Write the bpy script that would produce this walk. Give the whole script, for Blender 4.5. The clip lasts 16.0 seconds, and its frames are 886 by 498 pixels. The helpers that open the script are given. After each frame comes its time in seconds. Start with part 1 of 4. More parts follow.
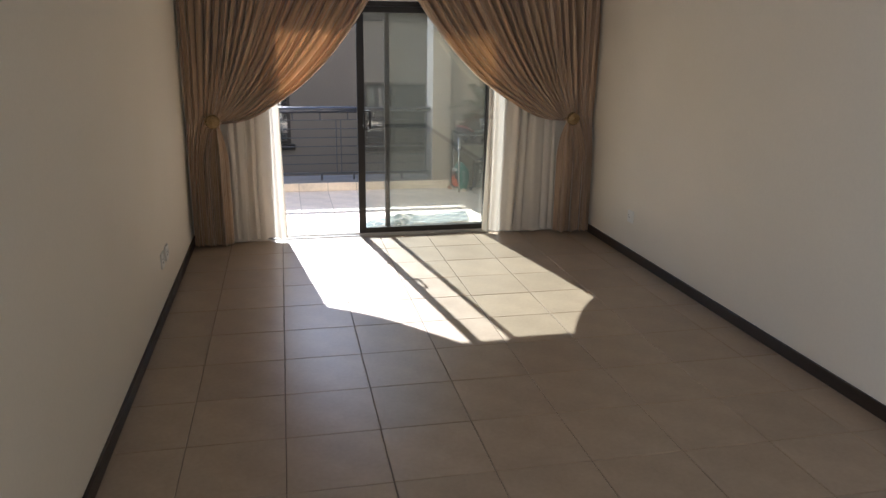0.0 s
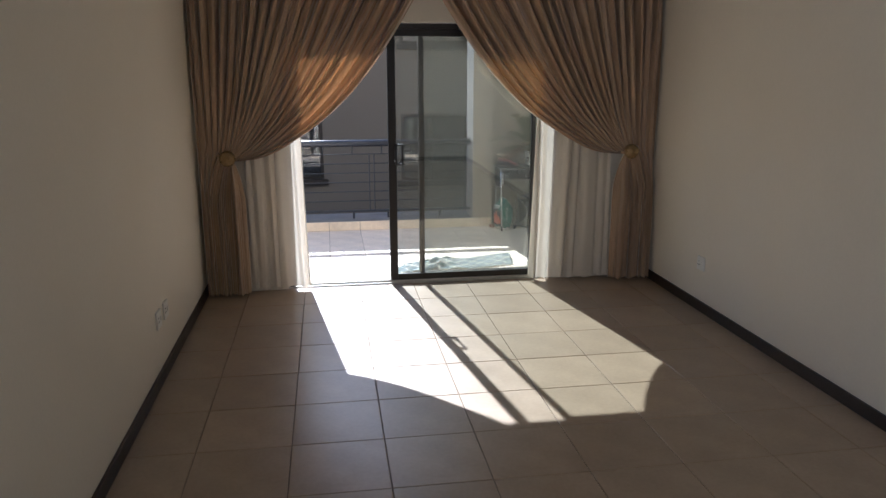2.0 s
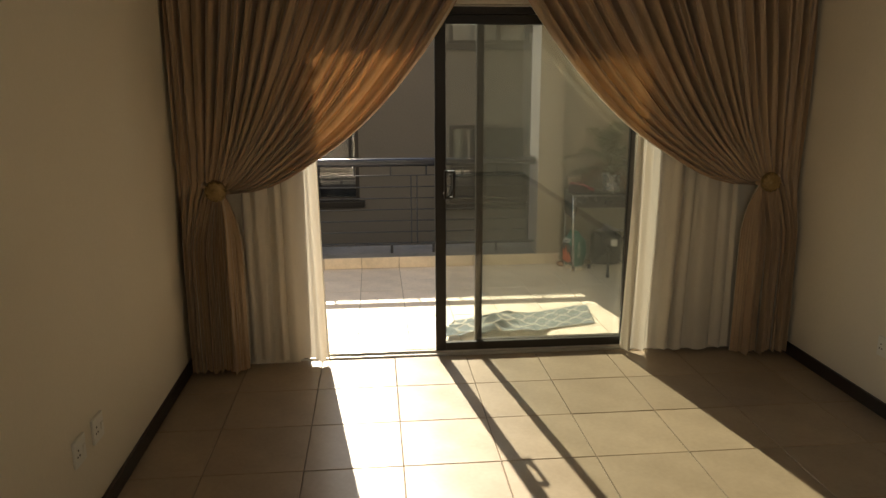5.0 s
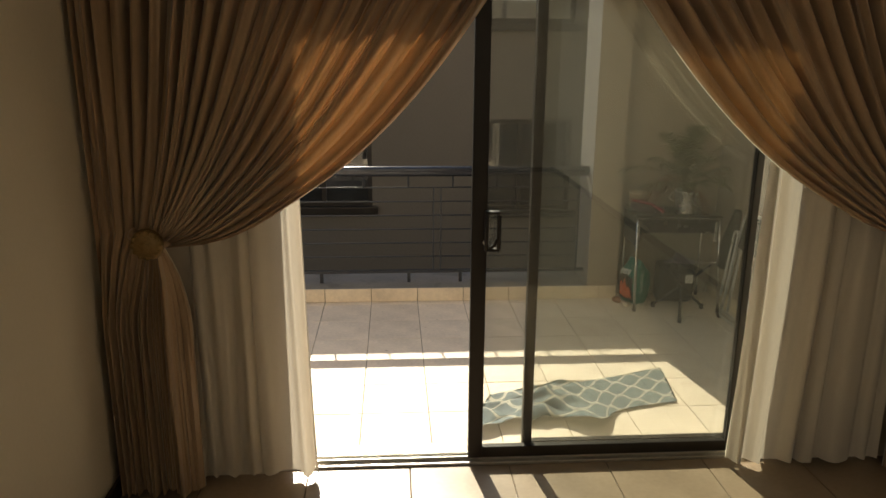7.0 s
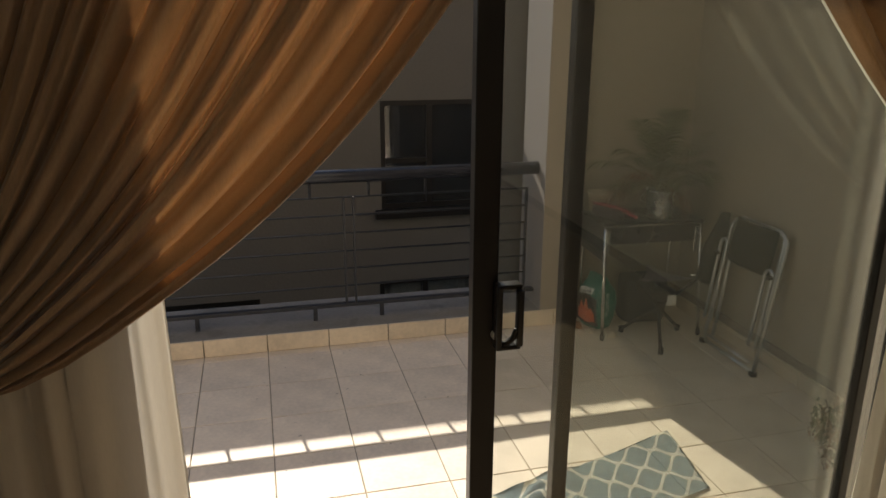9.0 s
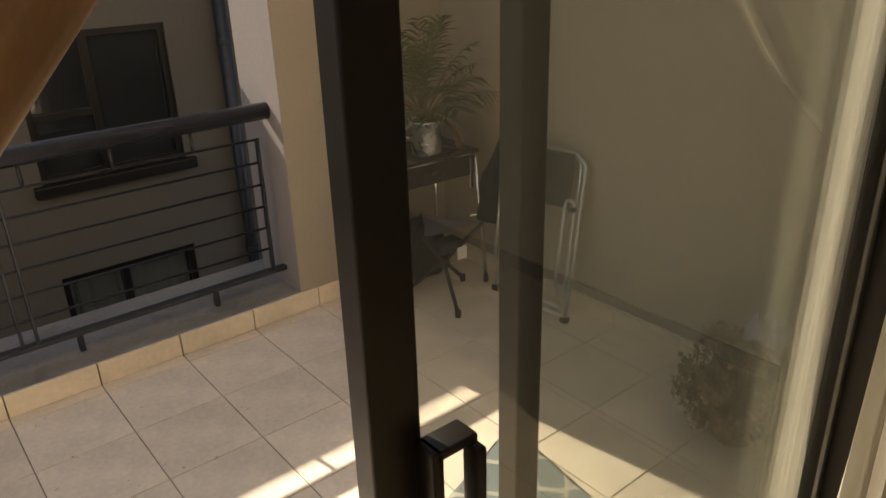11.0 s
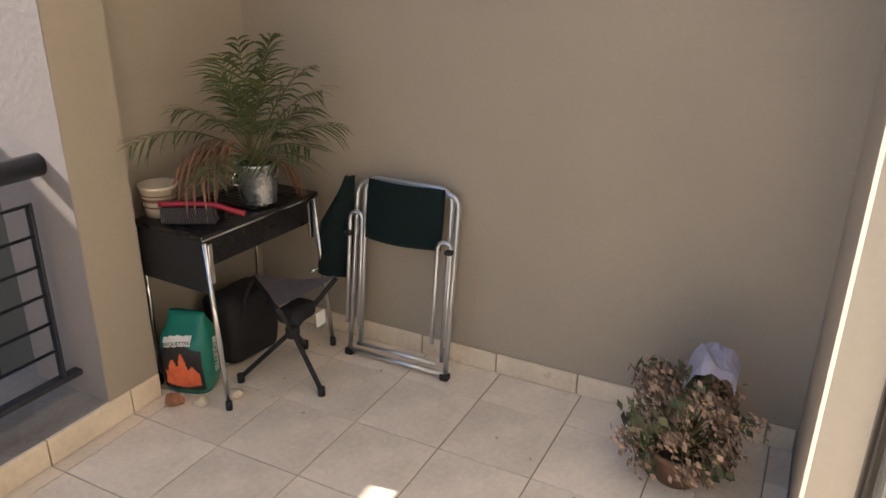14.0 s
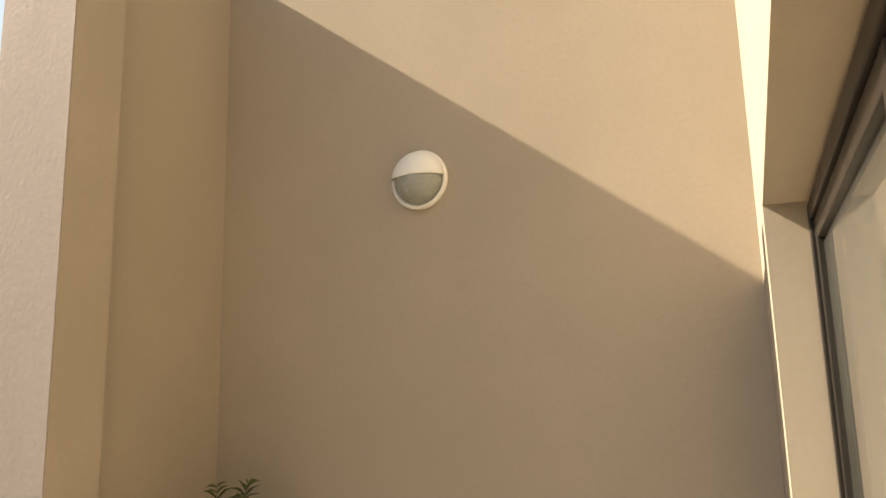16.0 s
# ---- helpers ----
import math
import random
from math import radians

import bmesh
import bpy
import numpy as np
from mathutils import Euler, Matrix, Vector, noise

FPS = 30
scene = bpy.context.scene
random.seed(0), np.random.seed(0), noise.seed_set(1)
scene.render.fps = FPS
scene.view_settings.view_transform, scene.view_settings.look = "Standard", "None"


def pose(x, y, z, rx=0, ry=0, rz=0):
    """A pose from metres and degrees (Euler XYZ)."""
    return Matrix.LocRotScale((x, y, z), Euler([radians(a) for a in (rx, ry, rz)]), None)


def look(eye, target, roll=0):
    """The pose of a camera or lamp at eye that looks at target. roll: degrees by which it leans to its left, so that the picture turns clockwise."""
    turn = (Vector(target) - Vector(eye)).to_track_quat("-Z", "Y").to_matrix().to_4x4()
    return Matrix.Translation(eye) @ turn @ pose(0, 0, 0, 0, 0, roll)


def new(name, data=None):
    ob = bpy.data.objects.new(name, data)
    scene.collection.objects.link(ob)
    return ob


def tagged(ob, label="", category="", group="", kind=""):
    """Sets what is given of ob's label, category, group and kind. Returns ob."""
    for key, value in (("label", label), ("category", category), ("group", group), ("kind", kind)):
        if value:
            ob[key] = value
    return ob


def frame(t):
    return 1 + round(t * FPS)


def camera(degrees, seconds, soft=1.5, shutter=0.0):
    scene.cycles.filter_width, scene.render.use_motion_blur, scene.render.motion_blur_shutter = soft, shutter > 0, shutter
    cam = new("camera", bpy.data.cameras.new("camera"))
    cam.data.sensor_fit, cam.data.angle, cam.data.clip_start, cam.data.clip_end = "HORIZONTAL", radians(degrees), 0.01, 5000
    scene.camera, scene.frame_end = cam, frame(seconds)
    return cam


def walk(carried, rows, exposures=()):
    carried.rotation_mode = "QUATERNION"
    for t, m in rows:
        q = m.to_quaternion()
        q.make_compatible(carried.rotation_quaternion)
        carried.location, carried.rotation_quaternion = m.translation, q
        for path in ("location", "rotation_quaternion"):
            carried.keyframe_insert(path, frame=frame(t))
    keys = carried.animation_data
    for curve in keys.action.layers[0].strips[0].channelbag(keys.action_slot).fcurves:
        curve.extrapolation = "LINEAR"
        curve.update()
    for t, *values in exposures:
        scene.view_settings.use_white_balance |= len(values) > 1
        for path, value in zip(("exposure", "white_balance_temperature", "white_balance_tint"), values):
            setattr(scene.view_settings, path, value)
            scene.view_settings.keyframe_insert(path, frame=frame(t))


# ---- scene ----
cam = camera(61.7, 16.0)
PATH_ROWS = [
    (0.0, 0.053, -4.775, 1.748, -15.97, -0.76, -11.95),
    (0.5, 0.183, -4.595, 1.733, -14.94, -0.70, -9.69),
    (1.0, 0.245, -4.435, 1.728, -14.93, -0.91, -9.02),
    (1.5, 0.212, -4.221, 1.717, -14.16, -0.07, -9.78),
    (2.0, 0.216, -4.055, 1.697, -13.67, 0.07, -8.80),
    (2.5, 0.302, -3.792, 1.699, -14.12, -0.76, -6.37),
    (3.0, 0.358, -3.560, 1.700, -14.25, -1.39, -5.43),
    (3.5, 0.308, -3.256, 1.705, -13.96, -0.87, -7.28),
    (4.0, 0.304, -3.026, 1.691, -13.43, -0.39, -7.21),
    (6.5, 0.388, -1.495, 1.630, -13.00, 0.17, -2.70),
    (7.0, 0.371, -1.143, 1.730, -14.77, -0.40, -3.79),
    (7.5, 0.322, -0.808, 1.616, -14.22, 0.32, -5.44),
    (8.0, 0.334, -0.274, 1.678, -15.82, -1.31, -5.53),
    (8.5, 0.322, -0.052, 1.645, -15.88, -0.74, -8.65),
    (9.0, 0.216, 0.173, 1.704, -16.85, -0.24, -14.07),
    (9.5, 0.248, 0.519, 1.696, -17.84, -0.41, -18.34),
    (11.8, 0.392, 1.518, 1.500, -25.07, 2.10, -45.19),
    (12.0, 0.388, 1.598, 1.474, -24.97, 2.12, -42.29),
    (12.5, 0.364, 1.725, 1.501, -24.19, 1.10, -42.43),
    (13.0, 0.320, 1.861, 1.484, -22.36, 0.02, -51.24),
    (13.5, 0.315, 1.975, 1.486, -22.30, -0.50, -58.90),
    (14.0, 0.345, 2.053, 1.535, -21.68, -0.64, -63.00),
    (14.5, 0.193, 2.088, 1.553, -13.96, -0.18, -67.23),
    (15.0, 0.093, 2.045, 1.611, -4.90, 0.40, -68.35),
    (15.5, 0.097, 1.960, 1.626, 3.55, 1.20, -66.85),
    (16.0, 0.025, 1.975, 1.618, 10.22, 1.36, -67.45),
]
walk(cam, [(t, pose(x, y, z, 90 + pitch, roll, yaw)) for t, x, y, z, pitch, roll, yaw in PATH_ROWS],
     [(0.0, 2.3, 5300, 12), (0.5, 2.05, 5250, 12), (1.5, 1.85, 5100, 12), (2.5, 1.95, 5300, 11), (3.2, 1.6, 6700, 8), (4.0, 1.45, 7100, 6), (6.5, 1.2, 7100, 6), (7.5, 0.9, 7100, 7), (8.5, 0.5, 7100, 7), (9.5, 0.85, 6100, 11),
      (12.0, 1.05, 7900, 11), (12.5, 1.05, 6600, 11), (13.0, 1.5, 6600, 12), (13.5, 1.7, 6550, 13), (14.5, 1.65, 6450, 13), (15.0, 1.9, 6450, 14), (15.5, 1.85, 6550, 13), (16.0, 1.65, 8300, 10)])

# sun and sky
SUN = Vector((0.158, -1.0, -0.75)).normalized()
world = bpy.data.worlds.new("sky")
scene.world = world
world.use_nodes = True
wn = world.node_tree.nodes
sky = wn.new("ShaderNodeTexSky")
sky.sky_type = "NISHITA"
sky.sun_disc = False
sky.sun_elevation = math.asin(-SUN.z)
sky.sun_rotation = math.atan2(-SUN.x, -SUN.y)
wn["Background"].inputs[1].default_value = 0.076
world.node_tree.links.new(sky.outputs[0], wn["Background"].inputs[0])
sd = bpy.data.lights.new("sun", "SUN")
sd.energy, sd.angle, sd.color = 4.8, radians(0.55), (1.0, 0.93, 0.82)
sun = new("sun", sd)
sun.matrix_basis = Matrix.Translation((0, 8, 12)) @ SUN.to_track_quat("-Z", "Y").to_matrix().to_4x4()


# fill lamp added in an unseen side opening at the room's inner end
XL0 = -0.747
ad = bpy.data.lights.new("window_light", "AREA")
ad.shape, ad.size, ad.size_y, ad.energy, ad.color = "RECTANGLE", 0.9, 1.2, 10.5, (0.95, 0.96, 1.0)
al = new("window_light", ad)
al.matrix_basis = look((XL0 - 0.08, -5.7, 1.5), (2.5, -5.0, 1.0))


# ---- materials ----
def material(name, color, rough=0.6, metal=0.0, var=0.12, scale=6.0, fine=90.0, bump=0.15, dist=0.002,
             rand=0.0, second=None, spec=0.5, stretch=(1, 1, 1), island=False):
    """Principled surface with two scales of noise in colour, roughness and relief."""
    m = bpy.data.materials.new(name)
    m.use_nodes = True
    n, l = m.node_tree.nodes, m.node_tree.links
    b = n["Principled BSDF"]
    b.inputs["Roughness"].default_value = rough
    b.inputs["Metallic"].default_value = metal
    b.inputs["Specular IOR Level"].default_value = spec
    tc = n.new("ShaderNodeTexCoord")
    mp = n.new("ShaderNodeMapping")
    mp.inputs["Scale"].default_value = stretch
    l.new(tc.outputs["Object"], mp.inputs["Vector"])
    big, small = n.new("ShaderNodeTexNoise"), n.new("ShaderNodeTexNoise")
    for t, s in ((big, scale), (small, fine)):
        t.inputs["Scale"].default_value = s
        t.inputs["Detail"].default_value = 5
        l.new(mp.outputs[0], t.inputs["Vector"])
    mix = n.new("ShaderNodeMix")
    mix.data_type = "RGBA"
    dark = second or [c * (1 - var * 2) for c in color]
    mix.inputs["A"].default_value = (*dark, 1)
    mix.inputs["B"].default_value = (*[min(1, c * (1 + var * 0.5)) for c in color], 1)
    ramp = n.new("ShaderNodeMapRange")
    ramp.inputs["From Min"].default_value = 0.3
    ramp.inputs["From Max"].default_value = 0.65
    add = n.new("ShaderNodeMath")
    add.operation = "MULTIPLY_ADD"
    add.inputs[1].default_value = 0.35
    l.new(small.outputs["Fac"], add.inputs[0])
    sc = n.new("ShaderNodeMath")
    sc.operation = "MULTIPLY"
    sc.inputs[1].default_value = 0.65
    l.new(big.outputs["Fac"], sc.inputs[0])
    l.new(sc.outputs[0], add.inputs[2])
    l.new(add.outputs[0], ramp.inputs["Value"])
    l.new(ramp.outputs[0], mix.inputs["Factor"])
    out = mix.outputs["Result"]
    if rand:
        oi = n.new("ShaderNodeObjectInfo")
        ge = n.new("ShaderNodeNewGeometry")
        hsv = n.new("ShaderNodeHueSaturation")
        mr = n.new("ShaderNodeMapRange")
        mr.inputs["To Min"].default_value = 1 - rand
        mr.inputs["To Max"].default_value = 1 + rand
        l.new(ge.outputs["Random Per Island"] if island else oi.outputs["Random"], mr.inputs["Value"])
        l.new(mr.outputs[0], hsv.inputs["Value"])
        l.new(out, hsv.inputs["Color"])
        out = hsv.outputs["Color"]
    l.new(out, b.inputs["Base Color"])
    rr = n.new("ShaderNodeMapRange")
    rr.inputs["To Min"].default_value = max(0.02, rough * 0.8)
    rr.inputs["To Max"].default_value = min(1, rough * 1.25)
    l.new(big.outputs["Fac"], rr.inputs["Value"])
    l.new(rr.outputs[0], b.inputs["Roughness"])
    if bump:
        bp = n.new("ShaderNodeBump")
        bp.inputs["Strength"].default_value = bump
        bp.inputs["Distance"].default_value = dist
        l.new(small.outputs["Fac"], bp.inputs["Height"])
        l.new(bp.outputs[0], b.inputs["Normal"])
    return m


def cloth(name, color, trans, rough=0.8, sheen=0.2, var=0.1, stretch=(1, 1, 0.15), glow=(1, 1, 1)):
    """Woven cloth that lets light through."""
    m = material(name, color, rough, 0, var, 14, 260, 0.25, 0.001, stretch=stretch)
    n, l = m.node_tree.nodes, m.node_tree.links
    b = n["Principled BSDF"]
    b.inputs["Sheen Weight"].default_value = sheen
    tr = n.new("ShaderNodeBsdfTranslucent")
    src = b.inputs["Base Color"].links[0].from_socket
    tm = n.new("ShaderNodeMix")
    tm.data_type, tm.blend_type = "RGBA", "MULTIPLY"
    tm.inputs["Factor"].default_value = 1.0
    l.new(src, tm.inputs["A"])
    tm.inputs["B"].default_value = (*glow, 1)
    l.new(tm.outputs["Result"], tr.inputs["Color"])
    mx = n.new("ShaderNodeMixShader")
    mx.inputs[0].default_value = trans
    l.new(b.outputs[0], mx.inputs[1])
    l.new(tr.outputs[0], mx.inputs[2])
    l.new(mx.outputs[0], n["Material Output"].inputs["Surface"])
    return m


def glass(name, tint=(0.9, 0.95, 0.93), rough=0.0, dust=0.03):
    m = bpy.data.materials.new(name)
    m.use_nodes = True
    n, l = m.node_tree.nodes, m.node_tree.links
    n.remove(n["Principled BSDF"])
    t, g, f, mx = (n.new(k) for k in ("ShaderNodeBsdfTransparent", "ShaderNodeBsdfGlossy", "ShaderNodeLayerWeight", "ShaderNodeMixShader"))
    t.inputs[0].default_value = (*tint, 1)
    g.inputs["Roughness"].default_value = rough
    f.inputs[0].default_value = 0.5
    pw = n.new("ShaderNodeMath")
    pw.operation = "POWER"
    pw.inputs[1].default_value = 4.0
    ad = n.new("ShaderNodeMath")
    ad.operation = "MULTIPLY_ADD"
    ad.inputs[1].default_value, ad.inputs[2].default_value = 0.85, 0.08
    l.new(f.outputs["Facing"], pw.inputs[0])
    l.new(pw.outputs[0], ad.inputs[0])
    l.new(ad.outputs[0], mx.inputs[0])
    l.new(t.outputs[0], mx.inputs[1])
    l.new(g.outputs[0], mx.inputs[2])
    d, mx2 = n.new("ShaderNodeBsdfDiffuse"), n.new("ShaderNodeMixShader")
    d.inputs[0].default_value = (0.7, 0.7, 0.66, 1)
    no = n.new("ShaderNodeTexNoise")
    no.inputs["Scale"].default_value = 3.0
    ma = n.new("ShaderNodeMath")
    ma.operation = "MULTIPLY"
    ma.inputs[1].default_value = dust * 2
    l.new(no.outputs["Fac"], ma.inputs[0])
    l.new(ma.outputs[0], mx2.inputs[0])
    l.new(mx.outputs[0], mx2.inputs[1])
    l.new(d.outputs[0], mx2.inputs[2])
    l.new(mx2.outputs[0], n["Material Output"].inputs["Surface"])
    return m


M = dict(
    plaster_in=material("plaster_in", (0.79, 0.725, 0.605), 0.75, var=0.03, scale=1.2, fine=60, bump=0.25, dist=0.002),
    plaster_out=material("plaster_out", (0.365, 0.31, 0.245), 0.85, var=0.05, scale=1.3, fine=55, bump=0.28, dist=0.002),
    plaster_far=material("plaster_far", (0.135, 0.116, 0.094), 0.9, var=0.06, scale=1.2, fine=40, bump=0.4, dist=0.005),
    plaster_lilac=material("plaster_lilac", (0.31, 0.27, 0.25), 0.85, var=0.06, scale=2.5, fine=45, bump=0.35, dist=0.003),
    ceiling=material("ceiling_paint", (0.8, 0.78, 0.72), 0.9, var=0.02),
    tile_in=material("tile_in", (0.355, 0.272, 0.192), 0.32, var=0.10, scale=5, fine=45, bump=0.08, dist=0.001, rand=0.06),
    tile_out=material("tile_out", (0.80, 0.68, 0.55), 0.55, var=0.12, scale=5, fine=50, bump=0.2, dist=0.001, rand=0.06),
    skirt_tile=material("skirt_tile", (0.76, 0.64, 0.49), 0.5, var=0.12, scale=5, fine=50, bump=0.15, dist=0.001, rand=0.05),
    grout=material("grout", (0.17, 0.125, 0.09), 0.95, var=0.2, scale=8, fine=120, bump=0.5),
    grout_out=material("grout_out", (0.33, 0.27, 0.20), 0.95, var=0.2, scale=8, fine=120, bump=0.4),
    skirting=material("skirting_wood", (0.030, 0.020, 0.014), 0.4, var=0.2, scale=5, fine=60, stretch=(8, 1, 8)),
    alu=material("bronze_aluminium", (0.022, 0.018, 0.015), 0.38, 0.3, var=0.1, scale=10, fine=200, bump=0.05),
    bare_alu=material("bare_aluminium", (0.62, 0.60, 0.56), 0.3, 0.9, var=0.08, scale=20, fine=250, bump=0.05),
    steel=material("painted_steel", (0.035, 0.037, 0.045), 0.38, 0.2, var=0.2, scale=20, fine=200, bump=0.1),
    handrail=material("handrail_paint", (0.040, 0.044, 0.058), 0.24, 0.35, var=0.12, scale=14, fine=120, bump=0.02, spec=0.8),
    concrete=material("concrete", (0.26, 0.235, 0.21), 0.9, var=0.15, scale=4, fine=60, bump=0.5, dist=0.004),
    paving=material("paving", (0.16, 0.14, 0.12), 0.9, var=0.15, scale=1.5, fine=30, bump=0.5),
    roof=material("roof_tile", (0.10, 0.07, 0.055), 0.8, var=0.2, scale=4, fine=40, bump=0.6, rand=0.1),
    gold=material("gold_paint", (0.34, 0.23, 0.10), 0.42, 0.7, var=0.2, scale=60, fine=200, bump=0.4),
    white_plastic=material("white_plastic", (0.78, 0.76, 0.70), 0.4, var=0.03, scale=10, fine=80, bump=0.03),
    curtain=cloth("curtain_satin", (0.52, 0.37, 0.235), 0.20, 0.31, 0.3, 0.12, glow=(1.0, 0.72, 0.48)),
    lining=cloth("curtain_lining", (0.82, 0.78, 0.68), 0.66, 0.9, 0.1, 0.04),
    sheer=cloth("sheer_voile", (0.80, 0.73, 0.62), 0.19, 0.9, 0.1, 0.04),
    glass=glass("clear_glass", (0.91, 0.92, 0.89), dust=0.032),
    dark_glass=glass("dark_glass", (0.66, 0.68, 0.70), 0.0, 0.02),
)


def specks(m, scale, cut, color, amount=0.6, soft=0.05):
    """Small scattered dirt marks over a surface's colour."""
    n, l = m.node_tree.nodes, m.node_tree.links
    b = n["Principled BSDF"]
    src = b.inputs["Base Color"].links[0].from_socket
    geo = n.new("ShaderNodeNewGeometry")
    no = n.new("ShaderNodeTexNoise")
    no.inputs["Scale"].default_value = scale
    no.inputs["Detail"].default_value = 2
    l.new(geo.outputs["Position"], no.inputs["Vector"])
    mr = n.new("ShaderNodeMapRange")
    mr.inputs["From Min"].default_value, mr.inputs["From Max"].default_value = cut, cut + soft
    mr.inputs["To Max"].default_value = amount
    l.new(no.outputs["Fac"], mr.inputs["Value"])
    mx = n.new("ShaderNodeMix")
    mx.data_type = "RGBA"
    l.new(mr.outputs[0], mx.inputs["Factor"])
    l.new(src, mx.inputs["A"])
    mx.inputs["B"].default_value = (*color, 1)
    l.new(mx.outputs["Result"], b.inputs["Base Color"])


specks(M["tile_out"], 26, 0.735, (0.20, 0.15, 0.11))
specks(M["tile_out"], 2.2, 0.60, (0.56, 0.45, 0.35), 0.45, 0.15)
specks(M["tile_in"], 3.0, 0.60, (0.27, 0.20, 0.14), 0.4, 0.15)
specks(M["skirt_tile"], 9, 0.66, (0.45, 0.35, 0.25), 0.5)
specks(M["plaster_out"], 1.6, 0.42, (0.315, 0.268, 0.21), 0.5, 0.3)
specks(M["plaster_in"], 1.2, 0.42, (0.71, 0.64, 0.52), 0.5, 0.3)
specks(M["concrete"], 5, 0.58, (0.17, 0.15, 0.13), 0.6)


# ---- mesh helpers ----
def finish(bm, name, mat, parent=None, smooth=False):
    me = bpy.data.meshes.new(name)
    bmesh.ops.recalc_face_normals(bm, faces=bm.faces[:])
    bm.to_mesh(me)
    bm.free()
    if smooth:
        for p in me.polygons:
            p.use_smooth = True
    me.materials.append(M[mat] if isinstance(mat, str) else mat)
    ob = new(name, me)
    ob.parent = parent
    return ob


def add_box(bm, x0, x1, y0, y1, z0, z1, bevel=0.0, rot=None):
    r = bmesh.ops.create_cube(bm, size=1.0)
    for v in r["verts"]:
        v.co = Vector(((x0 + x1) / 2 + v.co.x * (x1 - x0), (y0 + y1) / 2 + v.co.y * (y1 - y0), (z0 + z1) / 2 + v.co.z * (z1 - z0)))
    if bevel:
        es = list({e for v in r["verts"] for e in v.link_edges})
        bmesh.ops.bevel(bm, geom=es, offset=bevel, segments=2, affect="EDGES", profile=0.5)
    return bm


def boxes(name, mat, items, parent=None, bevel=0.0, **tags):
    bm = bmesh.new()
    for it in items:
        add_box(bm, *it, bevel=bevel)
    ob = finish(bm, name, mat, parent)
    return tagged(ob, **tags) if tags else ob


def part(name, bm, mat, parent, label="", smooth=False):
    ob = finish(bm, name, mat, parent, smooth)
    return tagged(ob, label=label) if label else ob


def tube(bm, pts, r, seg=10, closed=False, caps=True):
    """A round bar along the points; r may be one radius or a list."""
    pts = [Vector(p) for p in pts]
    rings = []
    up = None
    for i, p in enumerate(pts):
        a = pts[i - 1] if i or closed else p
        b = pts[(i + 1) % len(pts)] if i < len(pts) - 1 or closed else p
        d = (b - a).normalized()
        if up is None:
            up = d.orthogonal().normalized()
        up = (up - d * up.dot(d)).normalized()
        w = d.cross(up)
        rr = r[i] if isinstance(r, (list, tuple)) else r
        rings.append([bm.verts.new(p + (up * math.cos(k * math.tau / seg) + w * math.sin(k * math.tau / seg)) * rr) for k in range(seg)])
    n = len(rings)
    for i in range(n if closed else n - 1):
        a, b = rings[i], rings[(i + 1) % n]
        for k in range(seg):
            bm.faces.new((a[k], a[(k + 1) % seg], b[(k + 1) % seg], b[k]))
    if caps and not closed:
        bm.faces.new(rings[0][::-1])
        bm.faces.new(rings[-1])
    return bm


def lathe(bm, profile, at=(0, 0, 0), seg=28, caps=True):
    """A turned shape from (radius, height) pairs."""
    rings = [[bm.verts.new((at[0] + r * math.cos(k * math.tau / seg), at[1] + r * math.sin(k * math.tau / seg), at[2] + z)) for k in range(seg)] for r, z in profile]
    for a, b in zip(rings, rings[1:]):
        for k in range(seg):
            bm.faces.new((a[k], a[(k + 1) % seg], b[(k + 1) % seg], b[k]))
    if caps:
        bm.faces.new(rings[0][::-1])
        bm.faces.new(rings[-1])
    return bm


def bend(pts, steps=6):
    """Smooth way (Catmull-Rom) through the points."""
    P = [Vector(p) for p in pts]
    P = [P[0] * 2 - P[1]] + P + [P[-1] * 2 - P[-2]]
    out = []
    for i in range(1, len(P) - 2):
        a, b, c, d = P[i - 1:i + 3]
        for k in range(steps):
            t = k / steps
            out.append(0.5 * ((2 * b) + (c - a) * t + (2 * a - 5 * b + 4 * c - d) * t * t + (3 * b - a - 3 * c + d) * t ** 3))
    return out + [P[-2]]


def tile_mesh(w, d, h, bev=0.002):
    bm = bmesh.new()
    b = bev
    lo = [bm.verts.new((x, y, -h)) for x, y in ((0, 0), (w, 0), (w, d), (0, d))]
    mid = [bm.verts.new((x, y, -b)) for x, y in ((0, 0), (w, 0), (w, d), (0, d))]
    top = [bm.verts.new((x, y, 0)) for x, y in ((b, b), (w - b, b), (w - b, d - b), (b, d - b))]
    for k in range(4):
        j = (k + 1) % 4
        bm.faces.new((lo[k], lo[j], mid[j], mid[k]))
        bm.faces.new((mid[k], mid[j], top[j], top[k]))
    bm.faces.new(top)
    me = bpy.data.meshes.new("tile")
    bm.to_mesh(me)
    bm.free()
    return me


